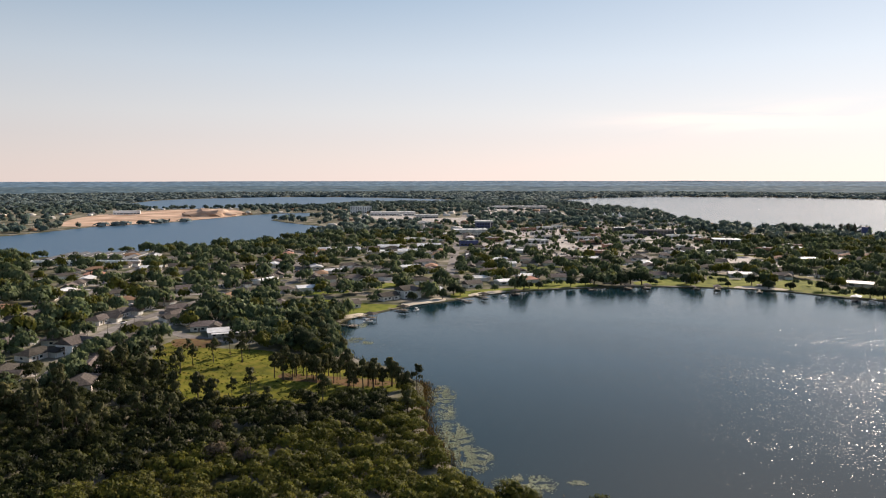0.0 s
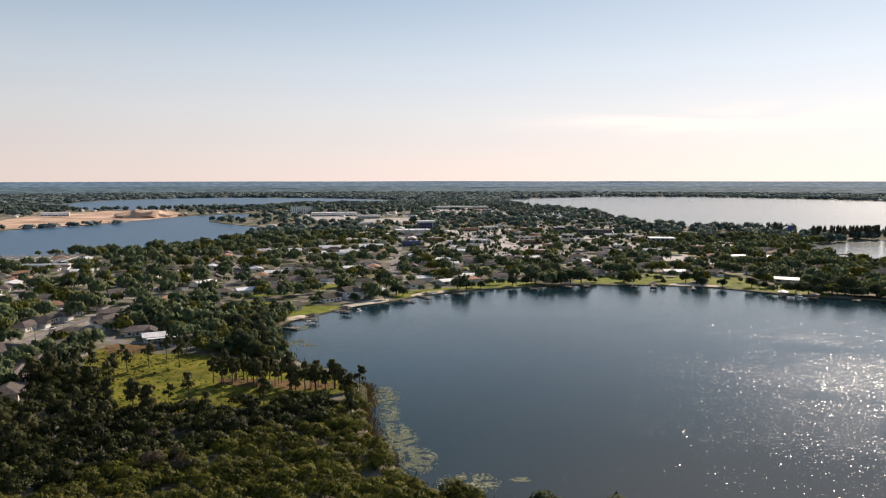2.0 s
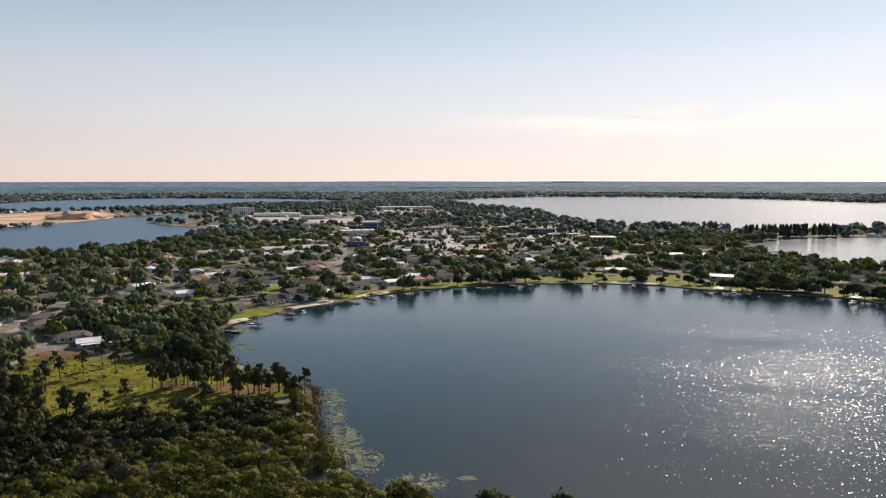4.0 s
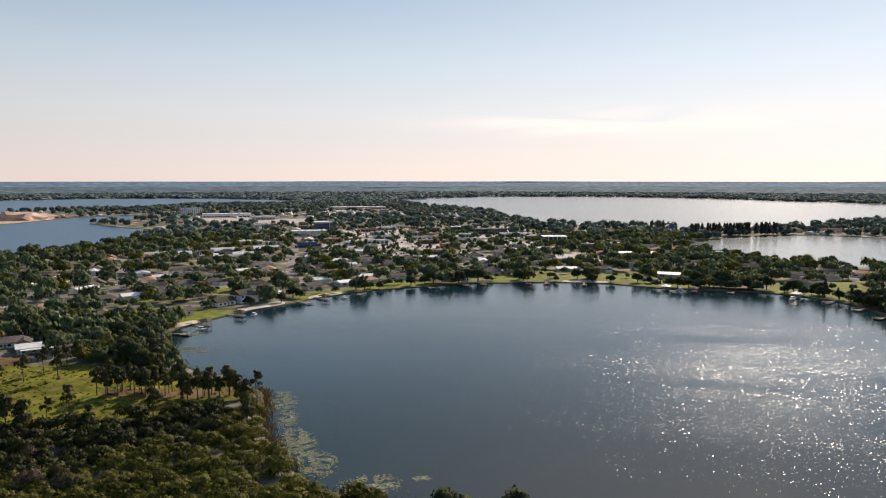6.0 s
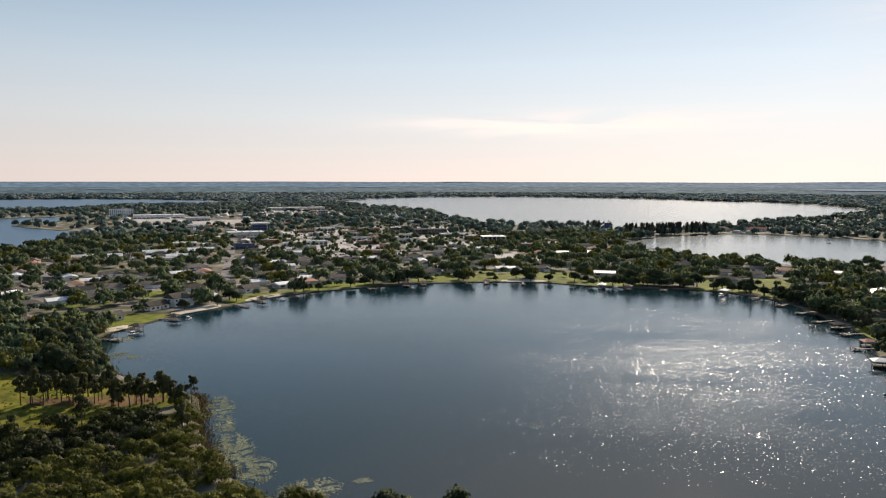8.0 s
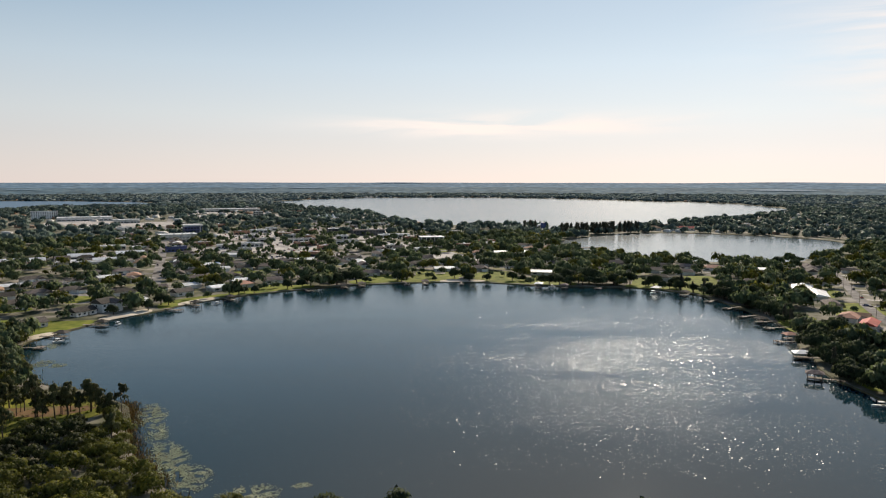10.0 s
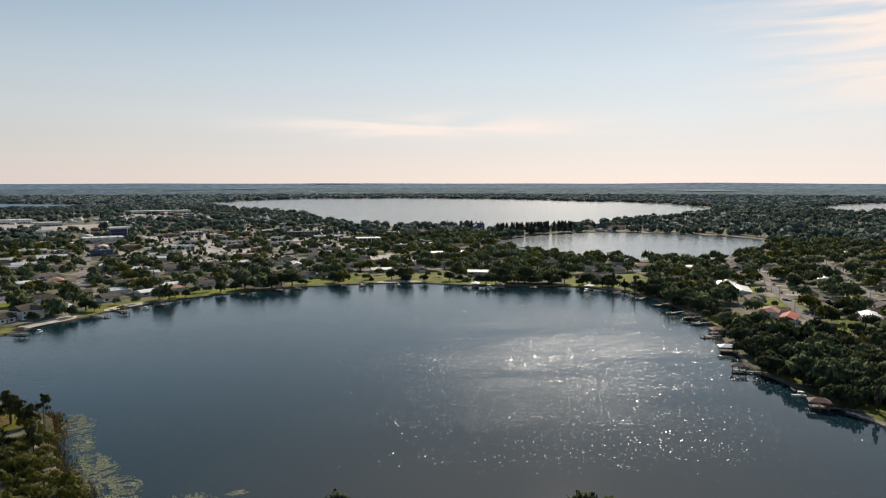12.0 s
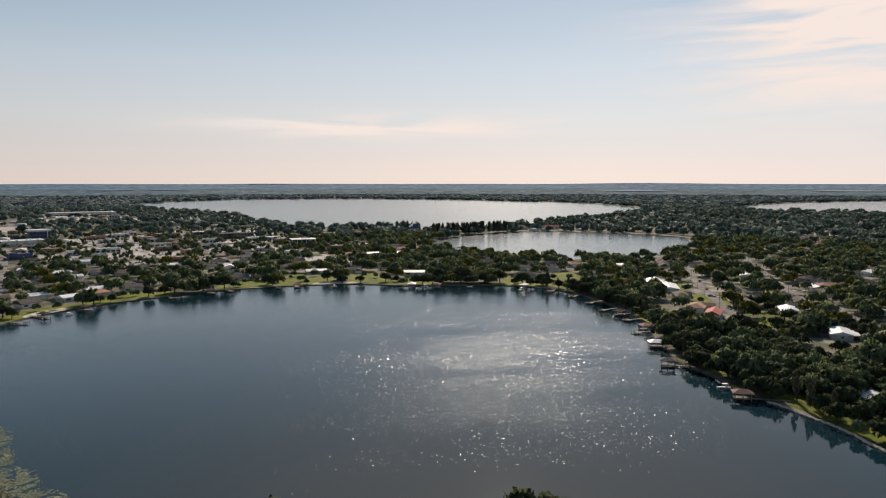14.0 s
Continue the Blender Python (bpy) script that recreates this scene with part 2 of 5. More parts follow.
# greener than the far woods, with a thinner haze painted into the colour
HAZED_WOODLEAF = material("hazed_woodland_leaves", [(0.066, 0.102, 0.090), (0.104, 0.146, 0.124), (0.158, 0.198, 0.158)], 0.03, 0.7, wide=0.008, tint=0.2, island=True, leaf=0.2)
BARK = material("bark", [(0.08, 0.06, 0.045), (0.14, 0.11, 0.085)], 2, 0.9, 0.03, 8, 0.3)
ASPHALT = material("worn_asphalt", [(0.17, 0.155, 0.142), (0.23, 0.212, 0.198), (0.30, 0.278, 0.258)], 0.15, 0.9, 0.01, 6, 0.02)
CONCRETE = material("pale_concrete", [(0.27, 0.245, 0.222), (0.38, 0.345, 0.315), (0.52, 0.48, 0.44)], 0.3, 0.85, 0.01, 4, 0.03)
WALL = material("painted_stucco", [(0.58, 0.54, 0.48), (0.70, 0.66, 0.60)], 1.0, 0.85, 0.005, 12, 0.2, tint=0.3)
SHINGLE = material("grey_shingle", [(0.075, 0.064, 0.057), (0.12, 0.103, 0.09), (0.165, 0.142, 0.125)], 1.2, 0.9, 0.02, 6, 0.1, tint=0.5)
DARKMETAL = material("grey_metal_roof", [(0.085, 0.09, 0.10), (0.12, 0.125, 0.135)], 0.5, 0.7, 0.004, 3, 0.1, tint=0.1)
WHITEROOF = material("white_roofing", [(0.66, 0.66, 0.65), (0.76, 0.76, 0.75)], 0.4, 0.55, 0.004, 3, 0.1, tint=0.08)
REDROOF = material("red_metal_roof", [(0.43, 0.085, 0.060), (0.53, 0.12, 0.085)], 0.6, 0.8, 0.004, 4, 0.1, tint=0.1)
MAROON = material("faded_maroon_roof", [(0.13, 0.05, 0.048), (0.19, 0.08, 0.075)], 0.8, 0.8, 0.01, 5, 0.1)
TILEROOF = material("clay_tile_roof", [(0.30, 0.15, 0.09), (0.38, 0.21, 0.13)], 0.9, 0.85, 0.02, 5, 0.1, tint=0.25)
WOOD = material("weathered_wood", [(0.13, 0.10, 0.075), (0.22, 0.18, 0.14), (0.28, 0.24, 0.19)], 1.5, 0.85, 0.01, 6, 0.2, tint=0.25)
DARKGLASS = material("window_glass", [(0.025, 0.03, 0.035), (0.05, 0.055, 0.06)], 0.5, 0.12)
WHITEPAINT = material("white_paint", [(0.72, 0.71, 0.68), (0.80, 0.79, 0.76)], 1.0, 0.6, tint=0.06)
BLUEPAINT = material("blue_cladding", [(0.035, 0.055, 0.16), (0.05, 0.075, 0.21)], 0.4, 0.5)
DARKWALL = material("dark_cladding", [(0.055, 0.06, 0.07), (0.085, 0.09, 0.10)], 0.5, 0.5)
LILY = material("lily_pads", [(0.115, 0.14, 0.065), (0.18, 0.20, 0.095), (0.25, 0.26, 0.14)], 0.25, 0.5, wide=0.08, tint=0.25, island=True)
# blue haze painted into the colours, with a faint glow lifting the shaded slope
BACKDROP = material("hazed_distant_land", [(0.045, 0.080, 0.105), (0.065, 0.105, 0.13), (0.11, 0.145, 0.155)], 0.03, 1.0, wide=0.01, glow=0.34)

# the same painted haze, paler and glowing a little more at the skyline
HORIZON = material("hazed_horizon_land", [(0.065, 0.11, 0.155), (0.085, 0.135, 0.18), (0.115, 0.165, 0.205)], 0.03, 1.0, wide=0.02, glow=0.45)

# ---- building blocks ----
def mesh_object(name, verts, faces, mat, parent=None, smooth=False, normals=None):
    me = bpy.data.meshes.new(name)
    verts = np.asarray(verts, dtype=np.float32)
    if isinstance(faces, np.ndarray):
        k = faces.shape[1]
        me.vertices.add(len(verts)), me.loops.add(faces.size), me.polygons.add(len(faces))
        me.vertices.foreach_set("co", verts.ravel())
        me.loops.foreach_set("vertex_index", faces.ravel().astype(np.int32))
        me.polygons.foreach_set("loop_start", np.arange(0, faces.size, k, dtype=np.int32))
        me.update(calc_edges=True)
    else:
        me.from_pydata([tuple(v) for v in verts], [], faces)
    me.materials.append(mat)
    if normals is not None:
        me.attributes.new("leaf_normal", "FLOAT_VECTOR", "POINT").data.foreach_set("vector", np.asarray(normals, dtype=np.float32).ravel())
    if smooth:
        me.polygons.foreach_set("use_smooth", np.ones(len(me.polygons), dtype=bool))
    ob = new(name, me)
    if parent:
        ob.parent = parent
    return ob


def part(name, bm, mat, parent=None, label="", smooth=False):
    me = bpy.data.meshes.new(name)
    bm.to_mesh(me)
    bm.free()
    me.materials.append(mat)
    if smooth:
        for p in me.polygons:
            p.use_smooth = True
    ob = new(name, me)
    if parent:
        ob.parent = parent
    if label:
        ob["label"] = label
    return ob


def box(bm, x0, y0, z0, x1, y1, z1, m=None):
    vs = [bm.verts.new((x, y, z)) for z in (z0, z1) for x, y in ((x0, y0), (x1, y0), (x1, y1), (x0, y1))]
    for f in ((3, 2, 1, 0), (4, 5, 6, 7), (0, 1, 5, 4), (1, 2, 6, 5), (2, 3, 7, 6), (3, 0, 4, 7)):
        bm.faces.new([vs[i] for i in f])
    if m:
        bmesh.ops.transform(bm, matrix=m, verts=vs)
    return vs


def boxed(name, size, mat, parent, label="", bevel=0.0):
    bm = bmesh.new()
    box(bm, *size)
    if bevel:
        bmesh.ops.bevel(bm, geom=bm.edges[:], offset=bevel, segments=2, affect="EDGES")
    return part(name, bm, mat, parent, label)


def tube(bm, a, b, r0, r1, sides=6):
    a, b = Vector(a), Vector(b)
    turn = (b - a).to_track_quat("Z", "Y").to_matrix()
    rings = []
    for c, r in ((a, r0), (b, r1)):
        rings.append([bm.verts.new(c + turn @ Vector((r * math.cos(q), r * math.sin(q), 0))) for q in [2 * math.pi * i / sides for i in range(sides)]])
    for i in range(sides):
        j = (i + 1) % sides
        bm.faces.new((rings[0][i], rings[0][j], rings[1][j], rings[1][i]))
    bm.faces.new(rings[1])
    bm.faces.new(rings[0][::-1])


def smooth_loop(points, step):
    """A closed Catmull-Rom curve through a few plan points, sampled about every step metres."""
    p = np.array(points, dtype=float)
    out = []
    for i in range(len(p)):
        a, b, c, d = p[i - 1], p[i], p[(i + 1) % len(p)], p[(i + 2) % len(p)]
        for k in range(max(2, int(np.hypot(*(c - b)) / step))):
            t = k / max(2, int(np.hypot(*(c - b)) / step))
            out.append(0.5 * (2 * b + (c - a) * t + (2 * a - 5 * b + 4 * c - d) * t * t + (3 * b - a - 3 * c + d) * t ** 3))
    return np.array(out)


def inside(poly, x, y):
    x, y = np.asarray(x, float), np.asarray(y, float)
    hit = np.zeros(x.shape, bool)
    for (x0, y0), (x1, y1) in zip(poly, np.roll(poly, -1, axis=0)):
        if y0 == y1:
            continue
        hit ^= ((y0 > y) != (y1 > y)) & (x < (x1 - x0) * (y - y0) / (y1 - y0) + x0)
    return hit


def offset_loop(loop, d):
    """The loop moved d metres to its outside (loops run clockwise or not)."""
    ahead, behind = np.roll(loop, -1, axis=0), np.roll(loop, 1, axis=0)
    t = ahead - behind
    n = np.stack([t[:, 1], -t[:, 0]], 1) / np.maximum(np.hypot(*t.T), 1e-6)[:, None]
    area = np.sum(loop[:, 0] * ahead[:, 1] - ahead[:, 0] * loop[:, 1])
    return loop + n * d * (1 if area > 0 else -1)


# ---- lakes and ground ----
LAND = 0.6
LAKES = {}
LAKES["near"] = [(19, 196), (8, 203), (2, 217), (-6, 245), (-9, 276), (-9, 300), (-16, 316), (-25, 333), (-40, 344), (-54, 372), (-62, 408),
             (-65, 440), (-50, 466), (-22, 500), (2, 518), (29, 544), (71, 568), (128, 583), (171, 588), (219, 582), (255, 571), (284, 550),
             (304, 528), (335, 508), (373, 485), (393, 455), (396, 425), (388, 393), (375, 353), (360, 320), (346, 297), (318, 271), (311, 257),
             (289, 232), (280, 205), (267, 172), (261, 145), (252, 120), (236, 98), (205, 84), (170, 98), (140, 124), (106, 146), (74, 164), (46, 180)]
LAKES["east"] = [(533, 863), (628, 948), (749, 988), (824, 972), (866, 945), (919, 861), (940, 760), (902, 706), (794, 630), (707, 590), (641, 575), (560, 620), (516, 715)]
LAKES["great"] = [(440, 2700), (462, 2855), (560, 3080), (842, 3380), (1275, 3440), (1630, 3250), (1863, 2890), (1950, 2493), (2060, 2250), (1994, 1929), (1803, 1595),
              (1448, 1359), (1245, 1278), (979, 1173), (820, 1082), (706, 1075), (674, 1216), (552, 1316), (516, 1549), (570, 1845), (540, 1940), (474, 2253)]
LAKES["west"] = [(-551, 741), (-459, 811), (-404, 861), (-360, 893), (-290, 951), (-261, 984), (-225, 1077), (-204, 1202), (-189, 1298), (-269, 1394),
             (-350, 1506), (-372, 1568), (-324, 1683), (-291, 1760), (-317, 1876), (-437, 1819), (-504, 1661), (-563, 1470), (-645, 1349), (-668, 1233), (-691, 1113), (-765, 985), (-700, 800)]
LAKES["far"] = [(-1078, 2401), (-1156, 2746), (-1158, 3035), (-1033, 3244), (-779, 3450), (-355, 3366), (14, 3003), (-8, 2595), (-168, 2541), (-283, 2488), (-405, 2291), (-582, 2207), (-814, 2129), (-969, 2258)]
LAKES["farther"] = [(2097, 1460), (2534, 1654), (3006, 1700), (3426, 1632), (3713, 1491), (2080, 800), (2030, 960), (2110, 1090), (1990, 1120), (2020, 1220), (1900, 1240)]
STEP = {"near": 4, "east": 10, "west": 14}
SHORES = {}
for k, pts in LAKES.items():
    loop = smooth_loop(pts, STEP.get(k, 40))
    wob = 1.6 if k == "near" else 4.0
    loop = loop + np.array([[noise.noise((x / 14, y / 14, 3.1)) * wob, noise.noise((x / 14, y / 14, 9.7)) * wob] for x, y in loop])
    SHORES[k] = loop

from mathutils.geometry import delaunay_2d_cdt
RIM = 4300.0
rim = [(RIM * math.cos(2 * math.pi * i / 96), RIM * math.sin(2 * math.pi * i / 96)) for i in range(96)]
points, edges = [Vector(p) for p in rim], [(i, (i + 1) % 96) for i in range(96)]
for loop in SHORES.values():
    s = len(points)
    points += [Vector(p) for p in loop]
    edges += [(s + i, s + (i + 1) % len(loop)) for i in range(len(loop))]
cv, _, cf, _, _, _ = delaunay_2d_cdt(points, edges, [], 0, 1e-4)
cv, cf = np.array([tuple(v) for v in cv]), np.array([f for f in cf if len(f) == 3])
mid = cv[cf].mean(axis=1)
wet = np.zeros(len(mid), bool)
for loop in SHORES.values():
    wet |= inside(loop, mid[:, 0], mid[:, 1])
tagged(mesh_object("ground", np.column_stack([cv, np.full(len(cv), LAND)]), cf[~wet], GROUND), "flat ground with patchy grass and bare soil", "ground", kind="structure")

for k, loop in SHORES.items():
    inner, outer = offset_loop(loop, -2.0), offset_loop(loop, 1.5)
    n = len(loop)
    v = np.vstack([np.column_stack([loop, np.full(n, LAND)]), np.column_stack([inner, np.full(n, -1.4)])])
    i = np.arange(n)
    j = (i + 1) % n
    tagged(mesh_object("shore_bank", v, np.column_stack([i, j, j + n, i + n]), BANK), "sloping muddy bank at the edge of the lake", "bank", kind="structure")
    wv, _, wf, _, _, _ = delaunay_2d_cdt([Vector(p) for p in outer], [(a, (a + 1) % n) for a in range(n)], [], 1, 1e-4)
    wv = np.array([tuple(p) for p in wv])
    tris = np.array([f for f in wf if len(f) == 3])
    nz = np.cross(wv[tris[:, 1]] - wv[tris[:, 0]], wv[tris[:, 2]] - wv[tris[:, 0]])
    tris[nz < 0] = tris[nz < 0][:, ::-1]
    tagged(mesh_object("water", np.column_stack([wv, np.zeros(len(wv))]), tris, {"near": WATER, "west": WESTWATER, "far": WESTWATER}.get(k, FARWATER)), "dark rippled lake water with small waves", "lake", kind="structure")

# land beyond the last lakes, rising to the horizon; its haze is painted and glows
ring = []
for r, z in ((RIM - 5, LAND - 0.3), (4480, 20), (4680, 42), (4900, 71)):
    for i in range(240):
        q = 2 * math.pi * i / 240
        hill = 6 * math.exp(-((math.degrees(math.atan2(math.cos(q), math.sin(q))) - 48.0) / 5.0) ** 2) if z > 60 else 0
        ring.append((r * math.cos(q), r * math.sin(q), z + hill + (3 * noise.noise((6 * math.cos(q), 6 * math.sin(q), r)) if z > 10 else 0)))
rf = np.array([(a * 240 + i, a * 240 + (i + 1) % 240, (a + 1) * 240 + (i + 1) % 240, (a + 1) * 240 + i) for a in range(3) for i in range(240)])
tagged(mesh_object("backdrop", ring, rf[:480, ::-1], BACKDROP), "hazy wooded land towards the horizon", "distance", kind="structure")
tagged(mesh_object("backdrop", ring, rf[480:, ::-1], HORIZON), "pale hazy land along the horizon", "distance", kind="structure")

# ---- occupied ground, 4 m cells ----
GX, GY, CELL = -1700, 40, 4.0
taken = np.zeros((1150, 680), bool)
cx, cy = np.meshgrid(GX + CELL * (np.arange(1150) + 0.5), GY + CELL * (np.arange(680) + 0.5), indexing="ij")
lake_cells = np.zeros_like(taken)
for k, loop in SHORES.items():
    lake_cells |= inside(offset_loop(loop, 1.0), cx, cy)


def cells(x, y):
    return np.clip(((np.asarray(x) - GX) / CELL).astype(int), 0, 1149), np.clip(((np.asarray(y) - GY) / CELL).astype(int), 0, 679)


def occupy(poly):
    p = np.array(poly, float)
    (i0, j0), (i1, j1) = [cells(*q) for q in (p.min(0) - 4, p.max(0) + 4)]
    taken[i0:i1 + 1, j0:j1 + 1] |= inside(p, cx[i0:i1 + 1, j0:j1 + 1], cy[i0:i1 + 1, j0:j1 + 1])


def slab(name, poly, z, mat, label, category, kind="structure"):
    """A thin flat sheet on the ground, with a downturned edge."""
    bm = bmesh.new()
    vs = [bm.verts.new((x, y, z)) for x, y in poly]
    f = bm.faces.new(vs)
    if f.normal.z < 0 or sum(a[0] * b[1] - b[0] * a[1] for a, b in zip(poly, list(poly[1:]) + [poly[0]])) < 0:
        f.normal_flip()
    low = bmesh.ops.extrude_edge_only(bm, edges=bm.edges[:])
    bmesh.ops.translate(bm, vec=(0, 0, -0.3), verts=[g for g in low["geom"] if isinstance(g, bmesh.types.BMVert)])
    bmesh.ops.triangulate(bm, faces=bm.faces[:])
    return tagged(part(name, bm, mat), label, category, kind=kind)

# ---- trees ----
def crown(seed, n, lobes, leaf_size, spread=0.45, flat=0.8, low=-0.4, column=False):
    """Leaf clumps on several lobes inside a unit crown: x, y within about 1, z from 0 to 1."""
    r = np.random.RandomState(seed)
    ang, rad = r.rand(lobes) * 6.283, np.sqrt(r.rand(lobes)) * 0.62
    centre = np.column_stack([rad * np.cos(ang), rad * np.sin(ang), 0.3 + 0.4 * r.rand(lobes) * (1.1 - rad)])
    size = spread * (0.7 + 0.6 * r.rand(lobes))
    if column:
        centre[:, 2] = 0.12 + 0.74 * np.arange(lobes) / lobes
        centre[:, :2] *= (1.25 - 0.9 * centre[:, 2:])
        size *= 0.85 - 0.35 * centre[:, 2]
        flat *= 0.55
    pick = r.randint(0, lobes, n)
    d = r.normal(size=(n, 3))
    d /= np.linalg.norm(d, axis=1)[:, None]
    d[:, 2] = np.where(d[:, 2] < low, -d[:, 2], d[:, 2])
    reach = size[pick] * (0.72 + 0.36 * r.rand(n))
    p = centre[pick] + d * reach[:, None] * np.array([1, 1, flat * 0.75])
    facing = d + r.normal(size=(n, 3)) * 0.38
    facing /= np.linalg.norm(facing, axis=1)[:, None]
    side = np.cross(facing, r.normal(size=(n, 3)))
    side /= np.maximum(np.linalg.norm(side, axis=1), 1e-6)[:, None]
    up = np.cross(facing, side)
    s = (leaf_size * (0.6 + 0.8 * r.rand(n)))[:, None]
    v = np.stack([p - side * s - up * s * 0.6, p + side * s - up * s * 0.5, p + up * s + facing * s * 0.25], 1).reshape(-1, 3)
    out = p - np.array([0, 0, 0.35])
    out = d * 0.9 + 0.5 * out / np.maximum(np.linalg.norm(out, axis=1), 1e-6)[:, None] + facing * 0.18
    out /= np.linalg.norm(out, axis=1)[:, None]
    return v, np.arange(n * 3).reshape(-1, 3), np.repeat(out, 3, axis=0)


def trunk_mesh(seed, height, radius, limbs, reach, start=0.5):
    bm = bmesh.new()
    r = random.Random(seed)
    bend = (r.uniform(-0.3, 0.3), r.uniform(-0.3, 0.3), height * 0.5)
    tube(bm, (0, 0, -0.3), bend, radius * 1.25, radius * 0.9)
    tube(bm, bend, (bend[0] * 1.6, bend[1] * 1.6, height), radius * 0.9, radius * 0.4)
    for i in range(limbs):
        q = 6.283 * i / limbs + r.uniform(-0.4, 0.4)
        z = height * r.uniform(start, 0.92)
        tube(bm, (bend[0], bend[1], z), (bend[0] + reach * math.cos(q), bend[1] + reach * math.sin(q), z + reach * r.uniform(0.4, 0.9)), radius * 0.45, radius * 0.12, 5)
    return bm


def scatter(name, templates, x, y, sx, sz, z0, mat, label, category, seed, kind="stuff", base=LAND):
    """Many copies of a few crowns joined into one woodland mesh."""
    r = np.random.RandomState(seed)
    vs, fs, ns, k = [], [], [], 0
    which = r.randint(0, len(templates), len(x))
    turn = r.rand(len(x)) * 6.283
    for t, (tv, tf, tn) in enumerate(templates):
        sel = np.where(which == t)[0]
        if not len(sel):
            continue
        c, s = np.cos(turn[sel])[:, None], np.sin(turn[sel])[:, None]
        X = (tv[None, :, 0] * c - tv[None, :, 1] * s) * sx[sel][:, None] + x[sel][:, None]
        Y = (tv[None, :, 0] * s + tv[None, :, 1] * c) * sx[sel][:, None] + y[sel][:, None]
        Z = tv[None, :, 2] * sz[sel][:, None] + z0[sel][:, None] + base
        vs.append(np.stack([X, Y, Z], -1).reshape(-1, 3))
        ns.append(np.stack([tn[None, :, 0] * c - tn[None, :, 1] * s, tn[None, :, 0] * s + tn[None, :, 1] * c, np.repeat(tn[None, :, 2], len(sel), 0)], -1).reshape(-1, 3))
        fs.append((tf[None] + (np.arange(len(sel)) * len(tv))[:, None, None] + k).reshape(-1, 3))
        k += len(sel) * len(tv)
    return tagged(mesh_object(name, np.vstack(vs), np.vstack(fs), mat, normals=np.vstack(ns)), label, category, kind=kind)


def free_spots(x, y, clear=2.0, town=True):
    ok = np.ones(len(x), bool)
    for dx, dy in ((0, 0), (clear, 0), (-clear, 0), (0, clear), (0, -clear)):
        i, j = cells(x + dx, y + dy)
        ok &= ~lake_cells[i, j]
        if town:
            ok &= ~taken[i, j]
    return ok

# ---- roads, lots and lawns ----
def ribbon(points, width):
    p = np.array(points, float)
    d = np.gradient(p, axis=0)
    n = np.column_stack([-d[:, 1], d[:, 0]]) / np.hypot(*d.T)[:, None] * width / 2
    return np.vstack([p + n, (p - n)[::-1]])


def curve(points, step=12):
    p = np.array(points, float)
    p = np.vstack([2 * p[0] - p[1], p, 2 * p[-1] - p[-2]])
    out = []
    for i in range(1, len(p) - 2):
        a, b, c, d = p[i - 1:i + 3]
        m = max(2, int(np.hypot(*(c - b)) / step))
        for k in range(m):
            t = k / m
            out.append(0.5 * (2 * b + (c - a) * t + (2 * a - 5 * b + 4 * c - d) * t * t + (3 * b - a - 3 * c + d) * t ** 3))
    out.append(p[-2])
    return np.array(out)


STREETS = [
    ([(-172, 285), (-196, 400), (-190, 470), (-165, 560), (-130, 616), (-152, 738), (-165, 860)], 7.5),
    ([(-185, 436), (-146, 400), (-118, 388)], 7),
    ([(-340, 470), (-250, 520), (-165, 560), (-80, 600), (60, 652), (200, 668), (330, 690)], 7),
    ([(-380, 640), (-250, 690), (-140, 680), (30, 740), (300, 760), (520, 720)], 7.5),
    ([(-250, 320), (-280, 420), (-270, 520), (-300, 660), (-310, 820)], 7),
    ([(5, 640), (12, 800), (20, 1000), (30, 1330), (60, 1900)], 9),
    ([(225, 668), (235, 850), (250, 1050), (330, 1500)], 9),
    ([(-120, 860), (60, 880), (330, 840), (560, 800)], 9),
]
STREETS += [
    ([(640, 520), (591, 466), (472, 348), (408, 275), (360, 205), (335, 120)], 7.5),
    ([(760, 520), (653, 426), (563, 349), (531, 301), (483, 250), (440, 190), (400, 110)], 9),
    ([(472, 348), (520, 330), (540, 312)], 6),
    ([(390, 680), (480, 560), (591, 466)], 7),
    ([(560, 349), (700, 330), (900, 380), (1150, 420)], 8),
    ([(653, 426), (850, 520), (1100, 620)], 8),
]
for pts, width in STREETS:
    path = curve(pts)
    occupy(ribbon(path, width + 5))
    slab("road", [tuple(q) for q in ribbon(path, width)], LAND + 0.06, ASPHALT, "worn pale asphalt street between houses and trees", "road")

LOTS = [
    [(40, 925), (60, 905), (210, 880), (222, 1010), (190, 1100), (110, 1060), (100, 1000), (45, 990)],
    [(245, 900), (330, 880), (350, 960), (300, 1010), (250, 1000)],
    [(100, 1085), (200, 1110), (225, 1270), (110, 1230)],
    [(110, 815), (218, 800), (225, 850), (120, 860)],
]
LOTS += [
    [(260, 1040), (400, 1020), (420, 1090), (270, 1100)],
    [(300, 1190), (420, 1180), (440, 1280), (310, 1290)],
    [(-60, 1450), (90, 1480), (70, 1640), (-70, 1600)],
    [(100, 1700), (330, 1750), (300, 1950), (90, 1900)],
    [(300, 705), (350, 720), (350, 815), (305, 790)],
    [(-75, 900), (-5, 915), (-10, 945), (-80, 930)],
]
LOTS += [
    [(-195, 1570), (-75, 1550), (-60, 1715), (-190, 1715)],
    [(120, 1965), (320, 1985), (330, 2065), (120, 2060)],
]
for poly in LOTS:
    occupy(poly)
    slab("parking_lot", poly, LAND + 0.10, CONCRETE, "sun-bleached concrete parking lot", "parking lot")

